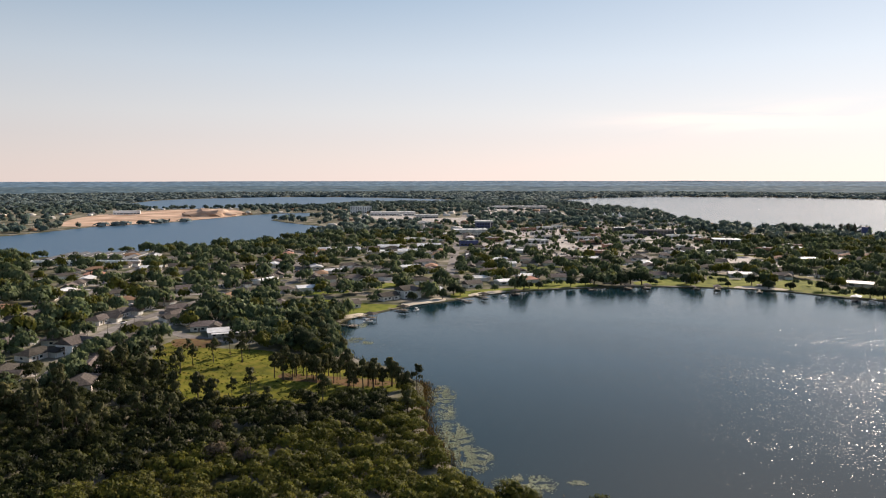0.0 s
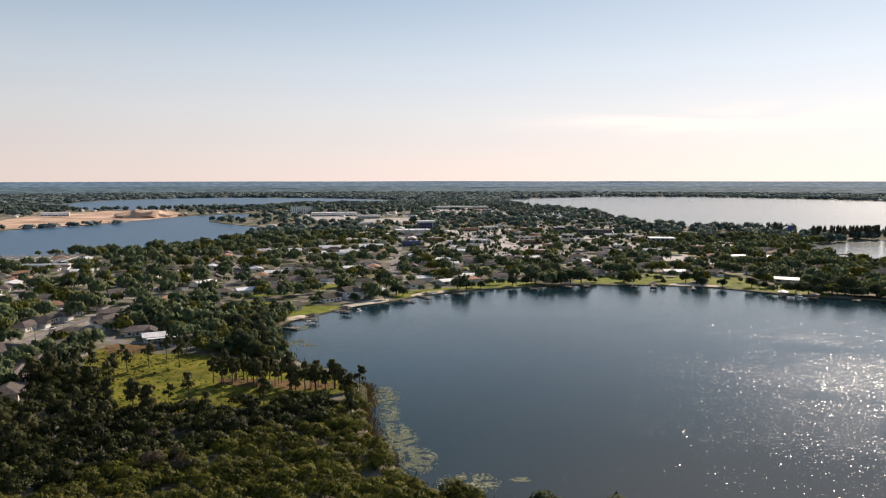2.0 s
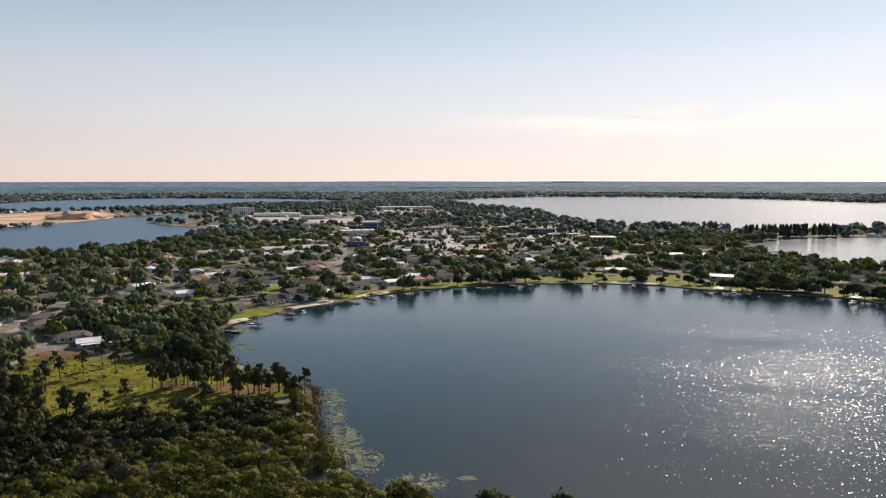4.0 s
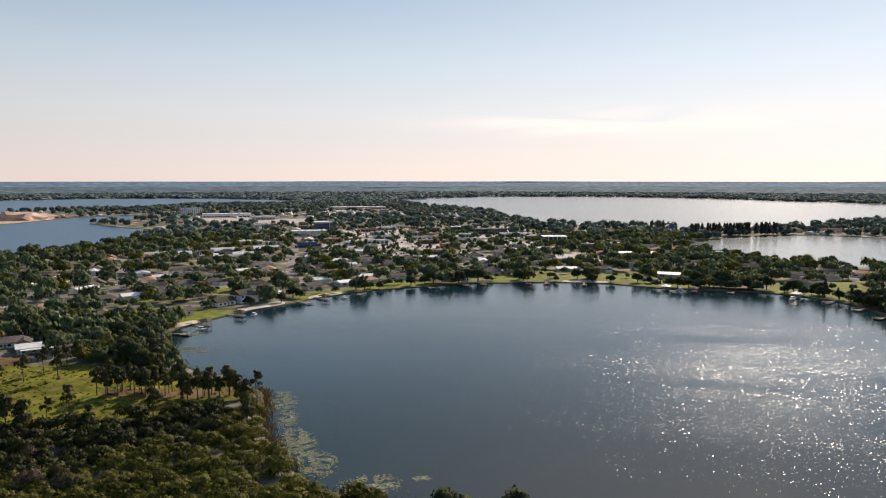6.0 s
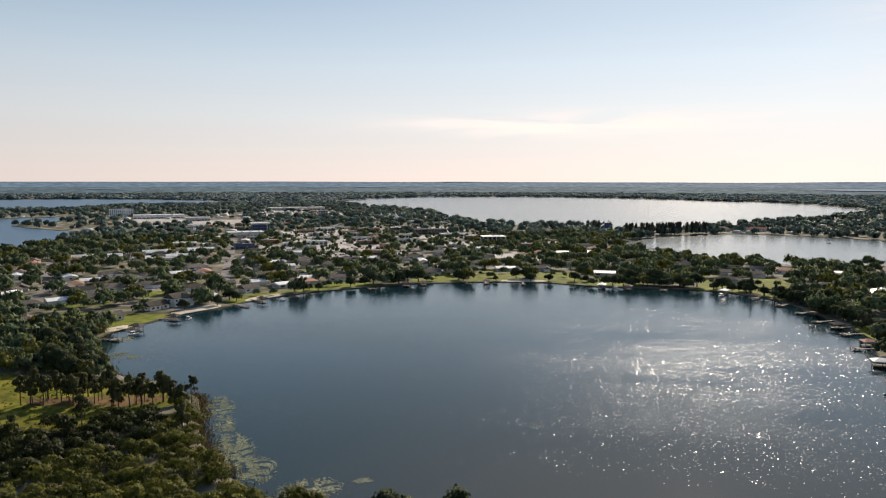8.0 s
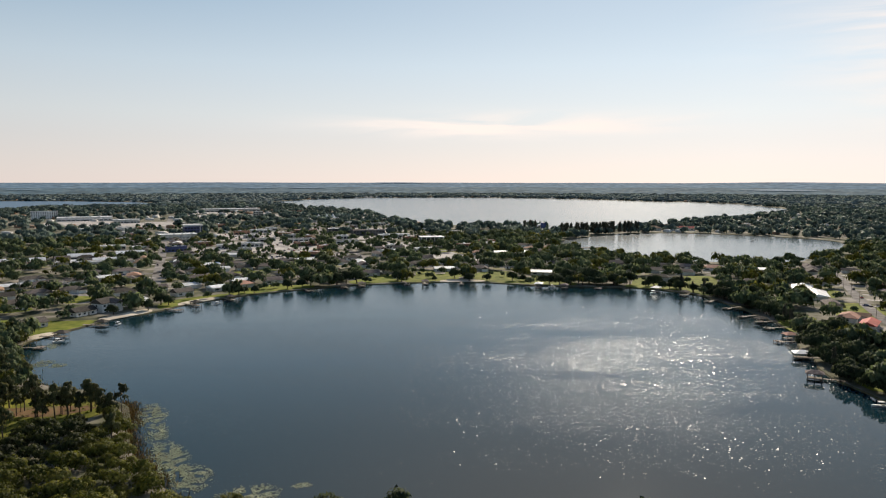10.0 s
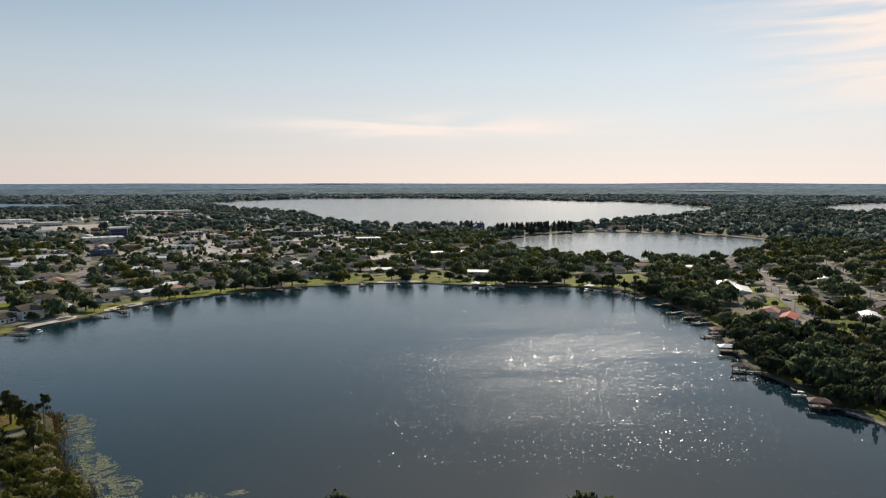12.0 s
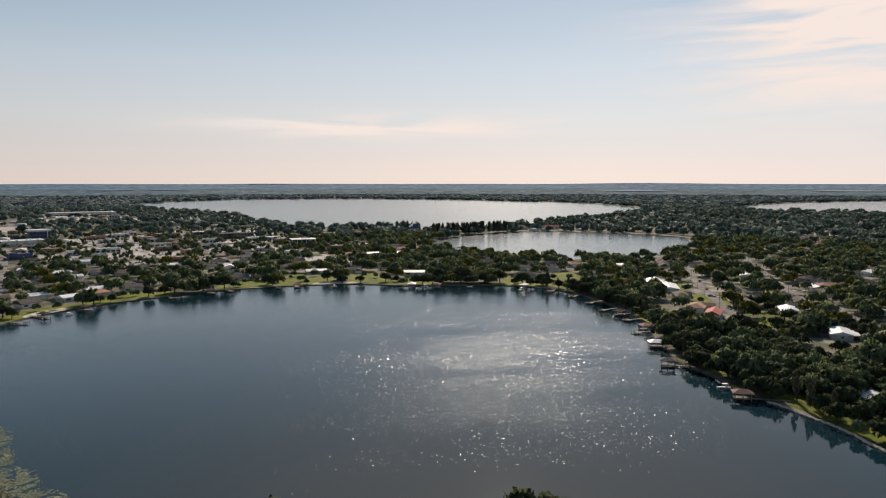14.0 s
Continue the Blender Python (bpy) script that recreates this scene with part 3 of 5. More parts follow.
# open field among pines, lawns along the shore, bare building land
FIELD = smooth_loop([(-150, 385), (-122, 372), (-92, 366), (-66, 346), (-45, 332), (-22, 322), (-16, 300), (-42, 280), (-60, 277), (-82, 274), (-102, 274), (-116, 291), (-130, 326), (-146, 352)], 6)
occupy(offset_loop(FIELD, -1))
slab("meadow", [tuple(q) for q in FIELD], LAND + 0.05, MEADOW, "mown yellow-green meadow with scattered pines", "meadow")
slab("bare_patch", [tuple(q) for q in smooth_loop([(-74, 322), (-55, 318), (-30, 312), (-20, 306), (-34, 300), (-52, 306), (-72, 312)], 4)], LAND + 0.08, LITTER, "reddish leaf litter under the pines", "soil")
slab("bare_patch", [tuple(q) for q in smooth_loop([(-150, 392), (-128, 392), (-120, 376), (-140, 372)], 4)], LAND + 0.08, LITTER, "reddish bare soil beside the meadow", "soil")
LAWNS = [
    [(-110, 528), (-78, 498), (-64, 462), (-48, 472), (-30, 498), (-52, 506), (-80, 520)],
    [(8, 528), (30, 548), (52, 562), (62, 580), (30, 572), (8, 552)],
    [(62, 570), (100, 581), (128, 588), (125, 606), (90, 602), (62, 590)],
    [(165, 592), (182, 592), (205, 590), (215, 606), (190, 620), (165, 612)],
    [(210, 588), (240, 582), (262, 590), (262, 625), (230, 622)],
]
LAWNS += [
    [(275, 565), (300, 540), (335, 515), (345, 535), (330, 565), (295, 590)],
    [(372, 492), (398, 458), (402, 430), (425, 440), (430, 480), (400, 505)],
    [(352, 305), (375, 340), (386, 345), (392, 320), (372, 300)],
    [(420, 330), (450, 350), (470, 365), (480, 345), (440, 310)],
    [(284, 205), (296, 226), (306, 222), (294, 200)],
    [(263, 140), (272, 168), (285, 164), (276, 138)],
    [(254, 117), (262, 137), (276, 130), (268, 112)],
    [(400, 262), (430, 282), (450, 300), (440, 268), (412, 250)],
    [(320, 815), (385, 830), (380, 862), (325, 850)],
    [(-110, 960), (-60, 975), (-66, 1010), (-110, 1000)],
]
LAWNS += [
    [(193, 640), (212, 634), (197, 598), (178, 599)], [(243, 650), (262, 652), (241, 605), (229, 609)], [(274, 645), (286, 635), (271, 601), (255, 605)],
    [(294, 620), (328, 617), (301, 566), (273, 577)], [(330, 578), (354, 574), (331, 535), (315, 547)], [(413, 532), (429, 524), (399, 488), (384, 498)],
    [(446, 520), (484, 512), (424, 446), (404, 469)], [(378, 336), (402, 334), (373, 306), (359, 309)], [(506, 414), (517, 407), (494, 386), (477, 387)],
    [(449, 303), (457, 298), (434, 284), (428, 287)], [(747, 586), (765, 576), (725, 546), (709, 555)], [(-108, 513), (-97, 514), (-90, 483), (-100, 482)],
    [(63, 598), (108, 618), (106, 588), (64, 572)], [(-58, 605), (-42, 608), (-41, 583), (-55, 576)],
]
for i, poly in enumerate(LAWNS):
    loop = smooth_loop(poly, 6)
    occupy(loop)
    slab("lawn", [tuple(q) for q in loop], LAND + (0.05 if i < 15 else 0.072), GRASS, "bright green mown lawn by the water", "lawn")
SANDS = [
    [(-27, 496), (-20, 501), (2, 520), (-2, 530), (-14, 522), (-30, 506)],
    [(20, 538), (30, 545), (50, 559), (44, 566), (22, 550)],
    [(238, 579), (256, 571), (274, 565), (276, 574), (250, 588)],
    [(-60, 452), (-50, 466), (-56, 470), (-68, 456)],
]
for poly in SANDS:
    loop = smooth_loop(poly, 4)
    occupy(loop)
    slab("beach", [tuple(q) for q in loop], LAND + 0.09, SAND, "small pale sand beach at the waterline", "beach")
slab("field", [tuple(q) for q in smooth_loop([(375, 871), (397, 859), (368, 790), (340, 800)], 6)], LAND + 0.05, YARD, "dry tan field between trees and parking lots", "field")
occupy([(375, 871), (397, 859), (365, 790), (344, 802)])
SITE = smooth_loop([(-763, 1424), (-840, 1700), (-800, 2000), (-640, 2090), (-510, 1850), (-500, 1680), (-560, 1500), (-640, 1362), (-700, 1330)], 25)
occupy(SITE)
slab("building_site", [tuple(q) for q in SITE], LAND + 0.1, EARTH, "graded tan earth of a large building site", "building site")
bm = bmesh.new()
bmesh.ops.create_icosphere(bm, subdivisions=3, radius=1)
for v in bm.verts:
    w = 1 + 0.35 * noise.noise(v.co * 2)
    v.co = Vector((v.co.x * 62 * w, v.co.y * 40 * w, max(-0.1, v.co.z) * 17 * w))
heap = tagged(part("earth_mound", bm, EARTH), "heaped tan earth on the building site", "mound")
heap.location = (-565, 1720, LAND)


# ---- houses ----
def roof_shape(bm, w, d, z, rise, over, hip, thick=0.18):
    x, y = w / 2 + over, d / 2 + over
    run = (w / 2 + over - y * 0.95) if hip else x
    low = [bm.verts.new(q) for q in ((-x, -y, z), (x, -y, z), (x, y, z), (-x, y, z))]
    eave = [bm.verts.new((v.co.x, v.co.y, z + thick)) for v in low]
    a, b = bm.verts.new((-max(run, 0.4), 0, z + thick + rise)), bm.verts.new((max(run, 0.4), 0, z + thick + rise))
    bm.faces.new(low[::-1])
    for i in range(4):
        bm.faces.new((low[i], low[(i + 1) % 4], eave[(i + 1) % 4], eave[i]))
    bm.faces.new((eave[0], eave[1], b, a))
    bm.faces.new((eave[2], eave[3], a, b))
    bm.faces.new((eave[1], eave[2], b))
    bm.faces.new((eave[3], eave[0], a))


def window(parent, x, y, z, w, h, face):
    """A framed pane on the south (-1), north (1), west (-2) or east (2) wall at x, y."""
    t = 0.06
    if abs(face) == 1:
        f = boxed("window", (x - w / 2 - 0.1, min(y, y + t * face), z - 0.1, x + w / 2 + 0.1, max(y, y + t * face), z + h + 0.1), WHITEPAINT, parent)
        y2 = y + face * t
        boxed("pane", (x - w / 2, min(y2, y2 + 0.03 * face), z, x + w / 2, max(y2, y2 + 0.03 * face), z + h), DARKGLASS, f)
    else:
        s = face // 2
        f = boxed("window", (min(x, x + t * s), y - w / 2 - 0.1, z - 0.1, max(x, x + t * s), y + w / 2 + 0.1, z + h + 0.1), WHITEPAINT, parent)
        x2 = x + s * t
        boxed("pane", (min(x2, x2 + 0.03 * s), y - w / 2, z, max(x2, x2 + 0.03 * s), y + w / 2, z + h), DARKGLASS, f)


def house(w, d, h, rise, hip, roof_mat, wall_mat, label, wing=None, storeys=1, porch=False, plain=False):
    root = tagged(new("house"), label, "house")
    boxed("wall", (-w / 2, -d / 2, -0.3, w / 2, d / 2, h), wall_mat, root)
    bm = bmesh.new()
    roof_shape(bm, w, d, h, rise, 0.7, hip)
    part("roof", bm, roof_mat, root)
    if wing:
        wx, ww, wd = wing
        boxed("wall", (wx - ww / 2, -d / 2 - wd, -0.3, wx + ww / 2, -d / 2 + 0.1, h - 0.1), wall_mat, root)
        bm = bmesh.new()
        roof_shape(bm, wd + d * 0.55, ww, h - 0.05, rise * 0.8, 0.6, False)
        bmesh.ops.transform(bm, matrix=Matrix.Translation((wx, -d / 2 - wd / 2 + d * 0.25, 0)) @ Matrix.Rotation(radians(90), 4, "Z"), verts=bm.verts[:])
        part("roof", bm, roof_mat, root)
        boxed("garage_door", (wx - ww * 0.36, -d / 2 - wd - 0.08, 0, wx + ww * 0.36, -d / 2 - wd, 2.2), WHITEPAINT, root)
    if plain:
        boxed("window", (-w * 0.4, -d / 2 - 0.06, 0.9, -w * 0.2, -d / 2, 2.2), DARKGLASS, root)
        boxed("window", (w / 2, -1.2, 0.9, w / 2 + 0.06, 1.2, 2.2), DARKGLASS, root)
    for s in range(0 if plain else storeys):
        z = 0.9 + 2.8 * s
        for x in (-0.34, -0.1, 0.3):
            if not (wing and abs(x * w - wing[0]) < wing[1] / 2 + 1):
                window(root, x * w, -d / 2, z, 1.6, 1.3, -1)
        window(root, w / 2, 0, z, 1.6, 1.2, 2)
        window(root, -w / 2, 0, z, 1.6, 1.2, -2)
    dx = w * 0.1 if not (wing and abs(w * 0.1 - wing[0]) < wing[1] / 2 + 1) else -w * 0.22
    boxed("door", (dx - 0.5, -d / 2 - 0.06, 0, dx + 0.5, -d / 2, 2.1), WOOD, root)
    if porch:
        boxed("porch_roof", (-w * 0.42, -d / 2 - 4.0, h - 0.35, w * 0.42, -d / 2 - 0.2, h - 0.15), WHITEROOF, root, "white flat porch roof")
        for x in (-0.4, -0.13, 0.13, 0.4):
            boxed("porch_post", (x * w - 0.1, -d / 2 - 3.9, 0, x * w + 0.1, -d / 2 - 3.7, h - 0.35), WHITEPAINT, root)
    return root


PALE = WALL
KINDS = {
    "grey": house(17, 10, 2.9, 2.3, True, SHINGLE, PALE, "single-storey house with a grey shingle hip roof", (5.2, 6.2, 5)),
    "gable": house(15, 9, 2.9, 2.6, False, SHINGLE, PALE, "single-storey house with a weathered gable roof"),
    "wide": house(21, 10, 2.9, 2.2, True, SHINGLE, PALE, "long low ranch house with a shingle roof", (-6.5, 6.5, 5)),
    "tile": house(18, 11, 3.0, 2.4, True, TILEROOF, PALE, "stucco house with a brown clay tile roof", (5.4, 6.4, 5)),
    "white": house(19, 11, 2.9, 1.6, False, WHITEROOF, PALE, "low house with a bright white metal roof", None, 1, True),
    "tall": house(13, 10, 5.8, 3.2, False, SHINGLE, WHITEPAINT, "two-storey white house with a dark gable roof", (3.2, 6, 5), 2),
    "red": house(20, 9, 2.9, 2.2, False, REDROOF, PALE, "low house with a red metal roof"),
}
PLAIN = {
    "grey": house(17, 10, 2.9, 2.3, True, SHINGLE, PALE, "single-storey house with a grey shingle hip roof", (5.2, 6.2, 5), plain=True),
    "gable": house(15, 9, 2.9, 2.6, False, SHINGLE, PALE, "single-storey house with a weathered gable roof", plain=True),
    "wide": house(21, 10, 2.9, 2.2, True, SHINGLE, PALE, "long low ranch house with a shingle roof", plain=True),
    "tile": house(18, 11, 3.0, 2.4, True, TILEROOF, PALE, "stucco house with a brown clay tile roof", plain=True),
    "white": house(19, 11, 2.9, 1.6, False, WHITEROOF, PALE, "low house with a bright white metal roof", plain=True),
}
used = set()
HOMES = []


def put(kind, x, y, turn, note=""):
    """The first of a kind stands as built; the rest are copies."""
    m = pose(x, y, LAND, 0, 0, turn)
    far = math.hypot(x, y) > 570 and kind in PLAIN
    made = (PLAIN if far else KINDS)[kind]
    HOMES.append((x, y, turn))
    if (kind, far) in used:
        ob = copy_thing(made, m)
    else:
        ob = made
        ob.matrix_basis = m
        used.add((kind, far))
    if note:
        ob["label"] = note
    return ob


def ground_box(x, y, w, d, turn):
    c, s = math.cos(radians(turn)), math.sin(radians(turn))
    return [(x + a * c - b * s, y + a * s + b * c) for a, b in ((-w, -d), (w, -d), (w, d), (-w, d))]


SHORE_HOUSES = [
    ("white", -125, 404, 20), ("grey", -141, 419, 15), ("wide", -118, 490, 200), ("gable", -66, 490, 35), ("gable", -41, 524, 40),
    ("tall", -28, 535, 45), ("white", -11, 556, 40), ("gable", 24, 586, 35), ("white", 54, 602, 25), ("tile", 72, 611, 20), ("gable", 100, 626, 10),
    ("wide", 165, 644, 5), ("gable", 193, 640, 0), ("white", 270, 646, -15), ("grey", 304, 636, -25), ("wide", 342, 655, -30), ("white", 345, 586, -35),
    ("grey", 404, 579, -40), ("wide", 426, 516, -60), ("grey", 478, 460, -45), ("grey", -181, 414, 80), ("wide", -171, 384, 75), ("grey", -204, 352, 70), ("tall", -190, 361, 75), ("grey", -232, 378, 75),
    ("grey", -178, 478, 20),
]
for kind, x, y, turn in SHORE_HOUSES:
    occupy(ground_box(x, y, 13, 10, turn))
    put(kind, x, y, turn)
SHORE_EAST = [
    ("white", 490, 419, 40, "long lakeside house with a bright white roof"), ("white", 474, 392, 45, "low wing with a bright white roof"), ("wide", 446, 356, 50, "lakeside house with a dark shingle roof"),
    ("tile", 414, 317, 30, "low house with a faded red-brown roof"), ("red", 404, 296, 30, "house with a bright orange-red metal roof"), ("white", 412, 217, 35, "house with a bright white metal roof"),
    ("grey", 452, 259, 40, ""), ("white", 457, 276, 40, ""), ("white", 296, 139, 60, ""),
]
for kind, x, y, turn, note in SHORE_EAST:
    occupy(ground_box(x, y, 13, 9, turn))
    back = 16 / math.hypot(x, y)
    if note:
        occupy(ground_box(x - x * back, y - y * back, 12, 11, turn))
        occupy(ground_box(x - x * back * 2.1, y - y * back * 2.1, 11, 9, turn))
    ob = put(kind, x, y, turn, note)
    if "white roof" in note:
        ob.scale = (1.6, 1.3, 0.95)

rng = random.Random(5)
placed = 0
for s, (pts, width) in enumerate(STREETS):
    path = curve(pts, 23)
    for (x0, y0), (x1, y1) in zip(path[:-1], path[1:]):
        heading = math.degrees(math.atan2(y1 - y0, x1 - x0))
        for side in (-1, 1):
            off = width / 2 + 14 + rng.uniform(-1, 4)
            q = radians(heading + 90 * side)
            x, y = (x0 + x1) / 2 + off * math.cos(q), (y0 + y1) / 2 + off * math.sin(q)
            turn = heading + (0 if side > 0 else 180) + rng.uniform(-4, 4)
            spot = np.array(ground_box(x, y, 9, 7, turn) + [(x, y)])
            if y > 1150 or (x > 240 and y < 235) or not free_spots(spot[:, 0], spot[:, 1], 1.0).all() or rng.random() < 0.12:
                continue
            put(rng.choice(["grey", "grey", "gable", "wide", "wide", "tile", "gable", "white"]), x, y, turn)
            occupy(ground_box(x, y, 8.5, 7, turn))
            slab("driveway", ground_box(x + rng.uniform(-3, 3) - 10 * math.cos(q), y - 10 * math.sin(q), 2.6, 6, turn), LAND + 0.05, CONCRETE, "short concrete driveway in front of a house", "driveway")
            placed += 1
# back-row houses, filling the blocks between the streets
for _ in range(2600):
    x, y = rng.uniform(-420, 1150), rng.uniform(300, 1150)
    if placed > 320:
        break
    turn = rng.choice([10, 25, 100, 190, -60])
    spot = np.array(ground_box(x, y, 12, 10, turn) + [(x, y)])
    if not (x > 240 and y < 235) and (x < -60 or x > 330 or y < 800) and y < 1150 and x - 0.9 * y < 330 and free_spots(spot[:, 0], spot[:, 1], 2.0).all():
        put(rng.choice(["grey", "gable", "wide", "tile", "white", "wide"]), x, y, turn)
        occupy(ground_box(x, y, 8.5, 7, turn))
        placed += 1

# ---- yards: a mown or dry lawn, a patio or a shed on the lake side of each house ----
def shed(label):
    root = tagged(new("shed"), label, "shed")
    boxed("wall", (-2.2, -1.6, -0.2, 2.2, 1.6, 2.2), WHITEPAINT, root)
    bm = bmesh.new()
    roof_shape(bm, 4.4, 3.2, 2.2, 0.8, 0.25, False, 0.1)
    part("roof", bm, CONCRETE, root)
    boxed("door", (-0.6, -1.66, 0, 0.6, -1.6, 1.9), WOOD, root)
    return root


first_shed, sheds = shed("small pale garden shed in a back yard"), 0
for x, y, turn in HOMES:
    if math.hypot(x, y) > 1000:
        continue
    toward = 17 / math.hypot(x, y)
    cx0, cy0 = x - x * toward + rng.uniform(-3, 3), y - y * toward
    w, d = rng.uniform(7, 12), rng.uniform(5, 8)
    spot = ground_box(cx0, cy0, w, d, turn)
    test = np.array(ground_box(cx0, cy0, w - 3, d - 2, turn) + [(cx0, cy0)])
    if free_spots(test[:, 0], test[:, 1], 1.0).all() and rng.random() < 0.7:
        occupy(ground_box(cx0, cy0, w - 1, d - 1, turn))
        loop = [tuple(q) for q in smooth_loop(spot, 5)]
        if rng.random() < 0.45:
            slab("lawn", loop, LAND + 0.035, GRASS, "mown green back lawn of a house", "lawn")
        else:
            slab("yard", loop, LAND + 0.035, YARD, "dry tan back yard of a house", "yard")
        if rng.random() < 0.6:
            slab("patio", ground_box(cx0 + x * toward * 0.4, cy0 + y * toward * 0.4, 3.2, 2.2, turn), LAND + 0.07, CONCRETE, "pale concrete patio behind a house", "patio")
        if rng.random() < 0.45 and sheds < 70:
            m = pose(cx0 + w * 0.6, cy0, LAND, 0, 0, turn + rng.choice([0, 90]))
            ob = copy_thing(first_shed, m) if sheds else first_shed
            ob.matrix_basis = m
            ob["group"] = "garden sheds"
            sheds += 1

# ---- town centre: shops, offices, halls ----
def hall(w, d, h, wall_mat, roof_mat, label, units=2, bays=6, storeys=1, category="building", glazed=0.36):
    """A flat-roofed block: walls, roof with parapet, glazed bays, roof units."""
    root = tagged(new("building"), label, category)
    boxed("wall", (-w / 2, -d / 2, -0.3, w / 2, d / 2, h), wall_mat, root)
    boxed("roof", (-w / 2 + 0.4, -d / 2 + 0.4, h - 0.1, w / 2 - 0.4, d / 2 - 0.4, h + 0.12), roof_mat, root)
    bm = bmesh.new()
    for b in ((-w / 2 - 0.1, -d / 2 - 0.1, w / 2 + 0.1, -d / 2 + 0.35), (-w / 2 - 0.1, d / 2 - 0.35, w / 2 + 0.1, d / 2 + 0.1),
              (-w / 2 - 0.1, -d / 2 + 0.35, -w / 2 + 0.35, d / 2 - 0.35), (w / 2 - 0.35, -d / 2 + 0.35, w / 2 + 0.1, d / 2 - 0.35)):
        box(bm, b[0], b[1], h, b[2], b[3], h + 0.7)
    part("parapet", bm, wall_mat, root)
    r = random.Random(int(w * 7 + d))
    for _ in range(units):
        x, y = r.uniform(-w * 0.38, w * 0.38), r.uniform(-d * 0.3, d * 0.3)
        boxed("roof_unit", (x - 1.5, y - 1.2, h + 0.1, x + 1.5, y + 1.2, h + 1.6), WHITEPAINT, root, "grey air conditioner box", 0.1)
    for s in range(storeys):
        z = h / storeys * s
        for i in range(bays):
            x = (i + 0.5) / bays * w - w / 2
            boxed("window", (x - w / bays * glazed, -d / 2 - 0.08, z + 0.9, x + w / bays * glazed, -d / 2, z + min(h / storeys - 0.5, 3.0)), DARKGLASS, root)
    boxed("door", (-1.2, -d / 2 - 0.14, 0, 1.2, -d / 2 - 0.08, 2.4), DARKGLASS, root)
    return root


def stand(ob, x, y, turn=0.0):
    ob.matrix_basis = pose(x, y, LAND, 0, 0, turn)
    for o in ob.children:
        if o.name.startswith("wall"):
            b = np.array(o.bound_box)
            occupy(ground_box(x, y, b[:, 0].max() + 3, b[:, 1].max() + 4, turn))
    return ob


stand(hall(56, 34, 7.5, WALL, WHITEROOF, "large store with a white flat roof", 5, 9), 44, 1150, 6)
tower = stand(hall(27, 22, 14, BLUEPAINT, WHITEROOF, "tall blue hall with a white cap", 2, 6, 3), 70, 1232, 5)
boxed("cap", (-15, -12.5, 14.6, 15, 12.5, 17.0), WHITEPAINT, tower, "white overhanging roof cap")
boxed("mast", (10, -11.6, 0, 11, -11.1, 18.5), WHITEPAINT, tower, "white vertical sign mast")
stand(hall(24, 14, 6, BLUEPAINT, DARKWALL, "small blue store on the main street", 2, 5), 34, 952, 8)
stand(hall(40, 24, 7, DARKWALL, WHITEROOF, "dark glazed office building", 3, 8, 2), 304, 1190, -6)
stand(hall(52, 26, 8, DARKWALL, SHINGLE, "long dark office building with a grey roof", 3, 10, 2), 334, 1122, -6)
office = stand(hall(30, 20, 8.5, DARKWALL, WHITEROOF, "office building with a pale roof slab on columns", 3, 7, 2), 374, 942, -12)
boxed("roof_slab", (-17, -13, 8.9, 17, 12, 9.6), WHITEROOF, office, "pale overhanging roof slab")
for x in (-15.5, -9, -3, 3, 9, 15.5):
    boxed("column", (x - 0.4, -12.4, 0, x + 0.4, -11.6, 8.9), WHITEPAINT, office)
stand(hall(48, 18, 4.5, WALL, WHITEROOF, "low warehouse with a white roof", 3, 8), 358, 1062, -8)
stand(hall(22, 12, 4.5, WALL, SHINGLE, "small shop with a grey roof", 2, 5), 92, 872, 5)
SHOPS = [
    (130, 985, 30, 14, 5), (155, 1060, 36, 16, -3), (205, 1150, 26, 18, 0), (150, 1130, 22, 14, 4), (262, 985, 30, 16, -5), (215, 905, 26, 12, 6), (280, 1065, 24, 14, -8),
    (110, 915, 20, 12, 3), (70, 1015, 26, 14, 5), (-40, 1010, 30, 16, 4), (-90, 960, 24, 14, 8), (180, 830, 30, 12, 3), (320, 830, 26, 14, -6), (395, 1030, 24, 14, -10),
    (250, 1210, 40, 18, -3), (180, 1240, 34, 18, 0), (-30, 1090, 26, 16, 3), (440, 900, 26, 14, -15), (300, 890, 22, 12, -6), (-60, 1200, 28, 15, 5),
]
town_rng = random.Random(77)
for _ in range(900):
    x, y, w, d = town_rng.uniform(-60, 470), town_rng.uniform(800, 1420), town_rng.uniform(16, 34), town_rng.uniform(11, 17)
    if len(SHOPS) >= 52:
        break
    if x > 430 and y < 900 or any(abs(x - a) < (w + c) / 2 + 5 and abs(y - b) < 27 for a, b, c, *_ in SHOPS):
        continue
    if free_spots(np.array([x - w / 2, x, x + w / 2]), np.array([y, y, y]), 2.0, town=False).all() and all(math.hypot(x - a, y - b) > 48 for a, b in ((44, 1150), (70, 1232), (34, 952), (304, 1190), (334, 1122), (374, 942), (358, 1062), (92, 872))):
        if not any(np.min(np.hypot(*(curve(pts) - (x, y)).T)) < w / 2 + 6 for pts, _ in STREETS):
            SHOPS.append((x, y, w, d, town_rng.uniform(-10, 10)))
shops = [hall(24, 13, 4.6, WALL, WHITEROOF, "single-storey shop with a white flat roof", 2, 5, category="shop"), hall(26, 13, 4.2, WALL, SHINGLE, "single-storey shop with a dark roof", 1, 5, category="shop"),
         hall(22, 13, 5.2, TILEROOF, CONCRETE, "brick-red shop with a pale gravel roof", 2, 4, category="shop")]
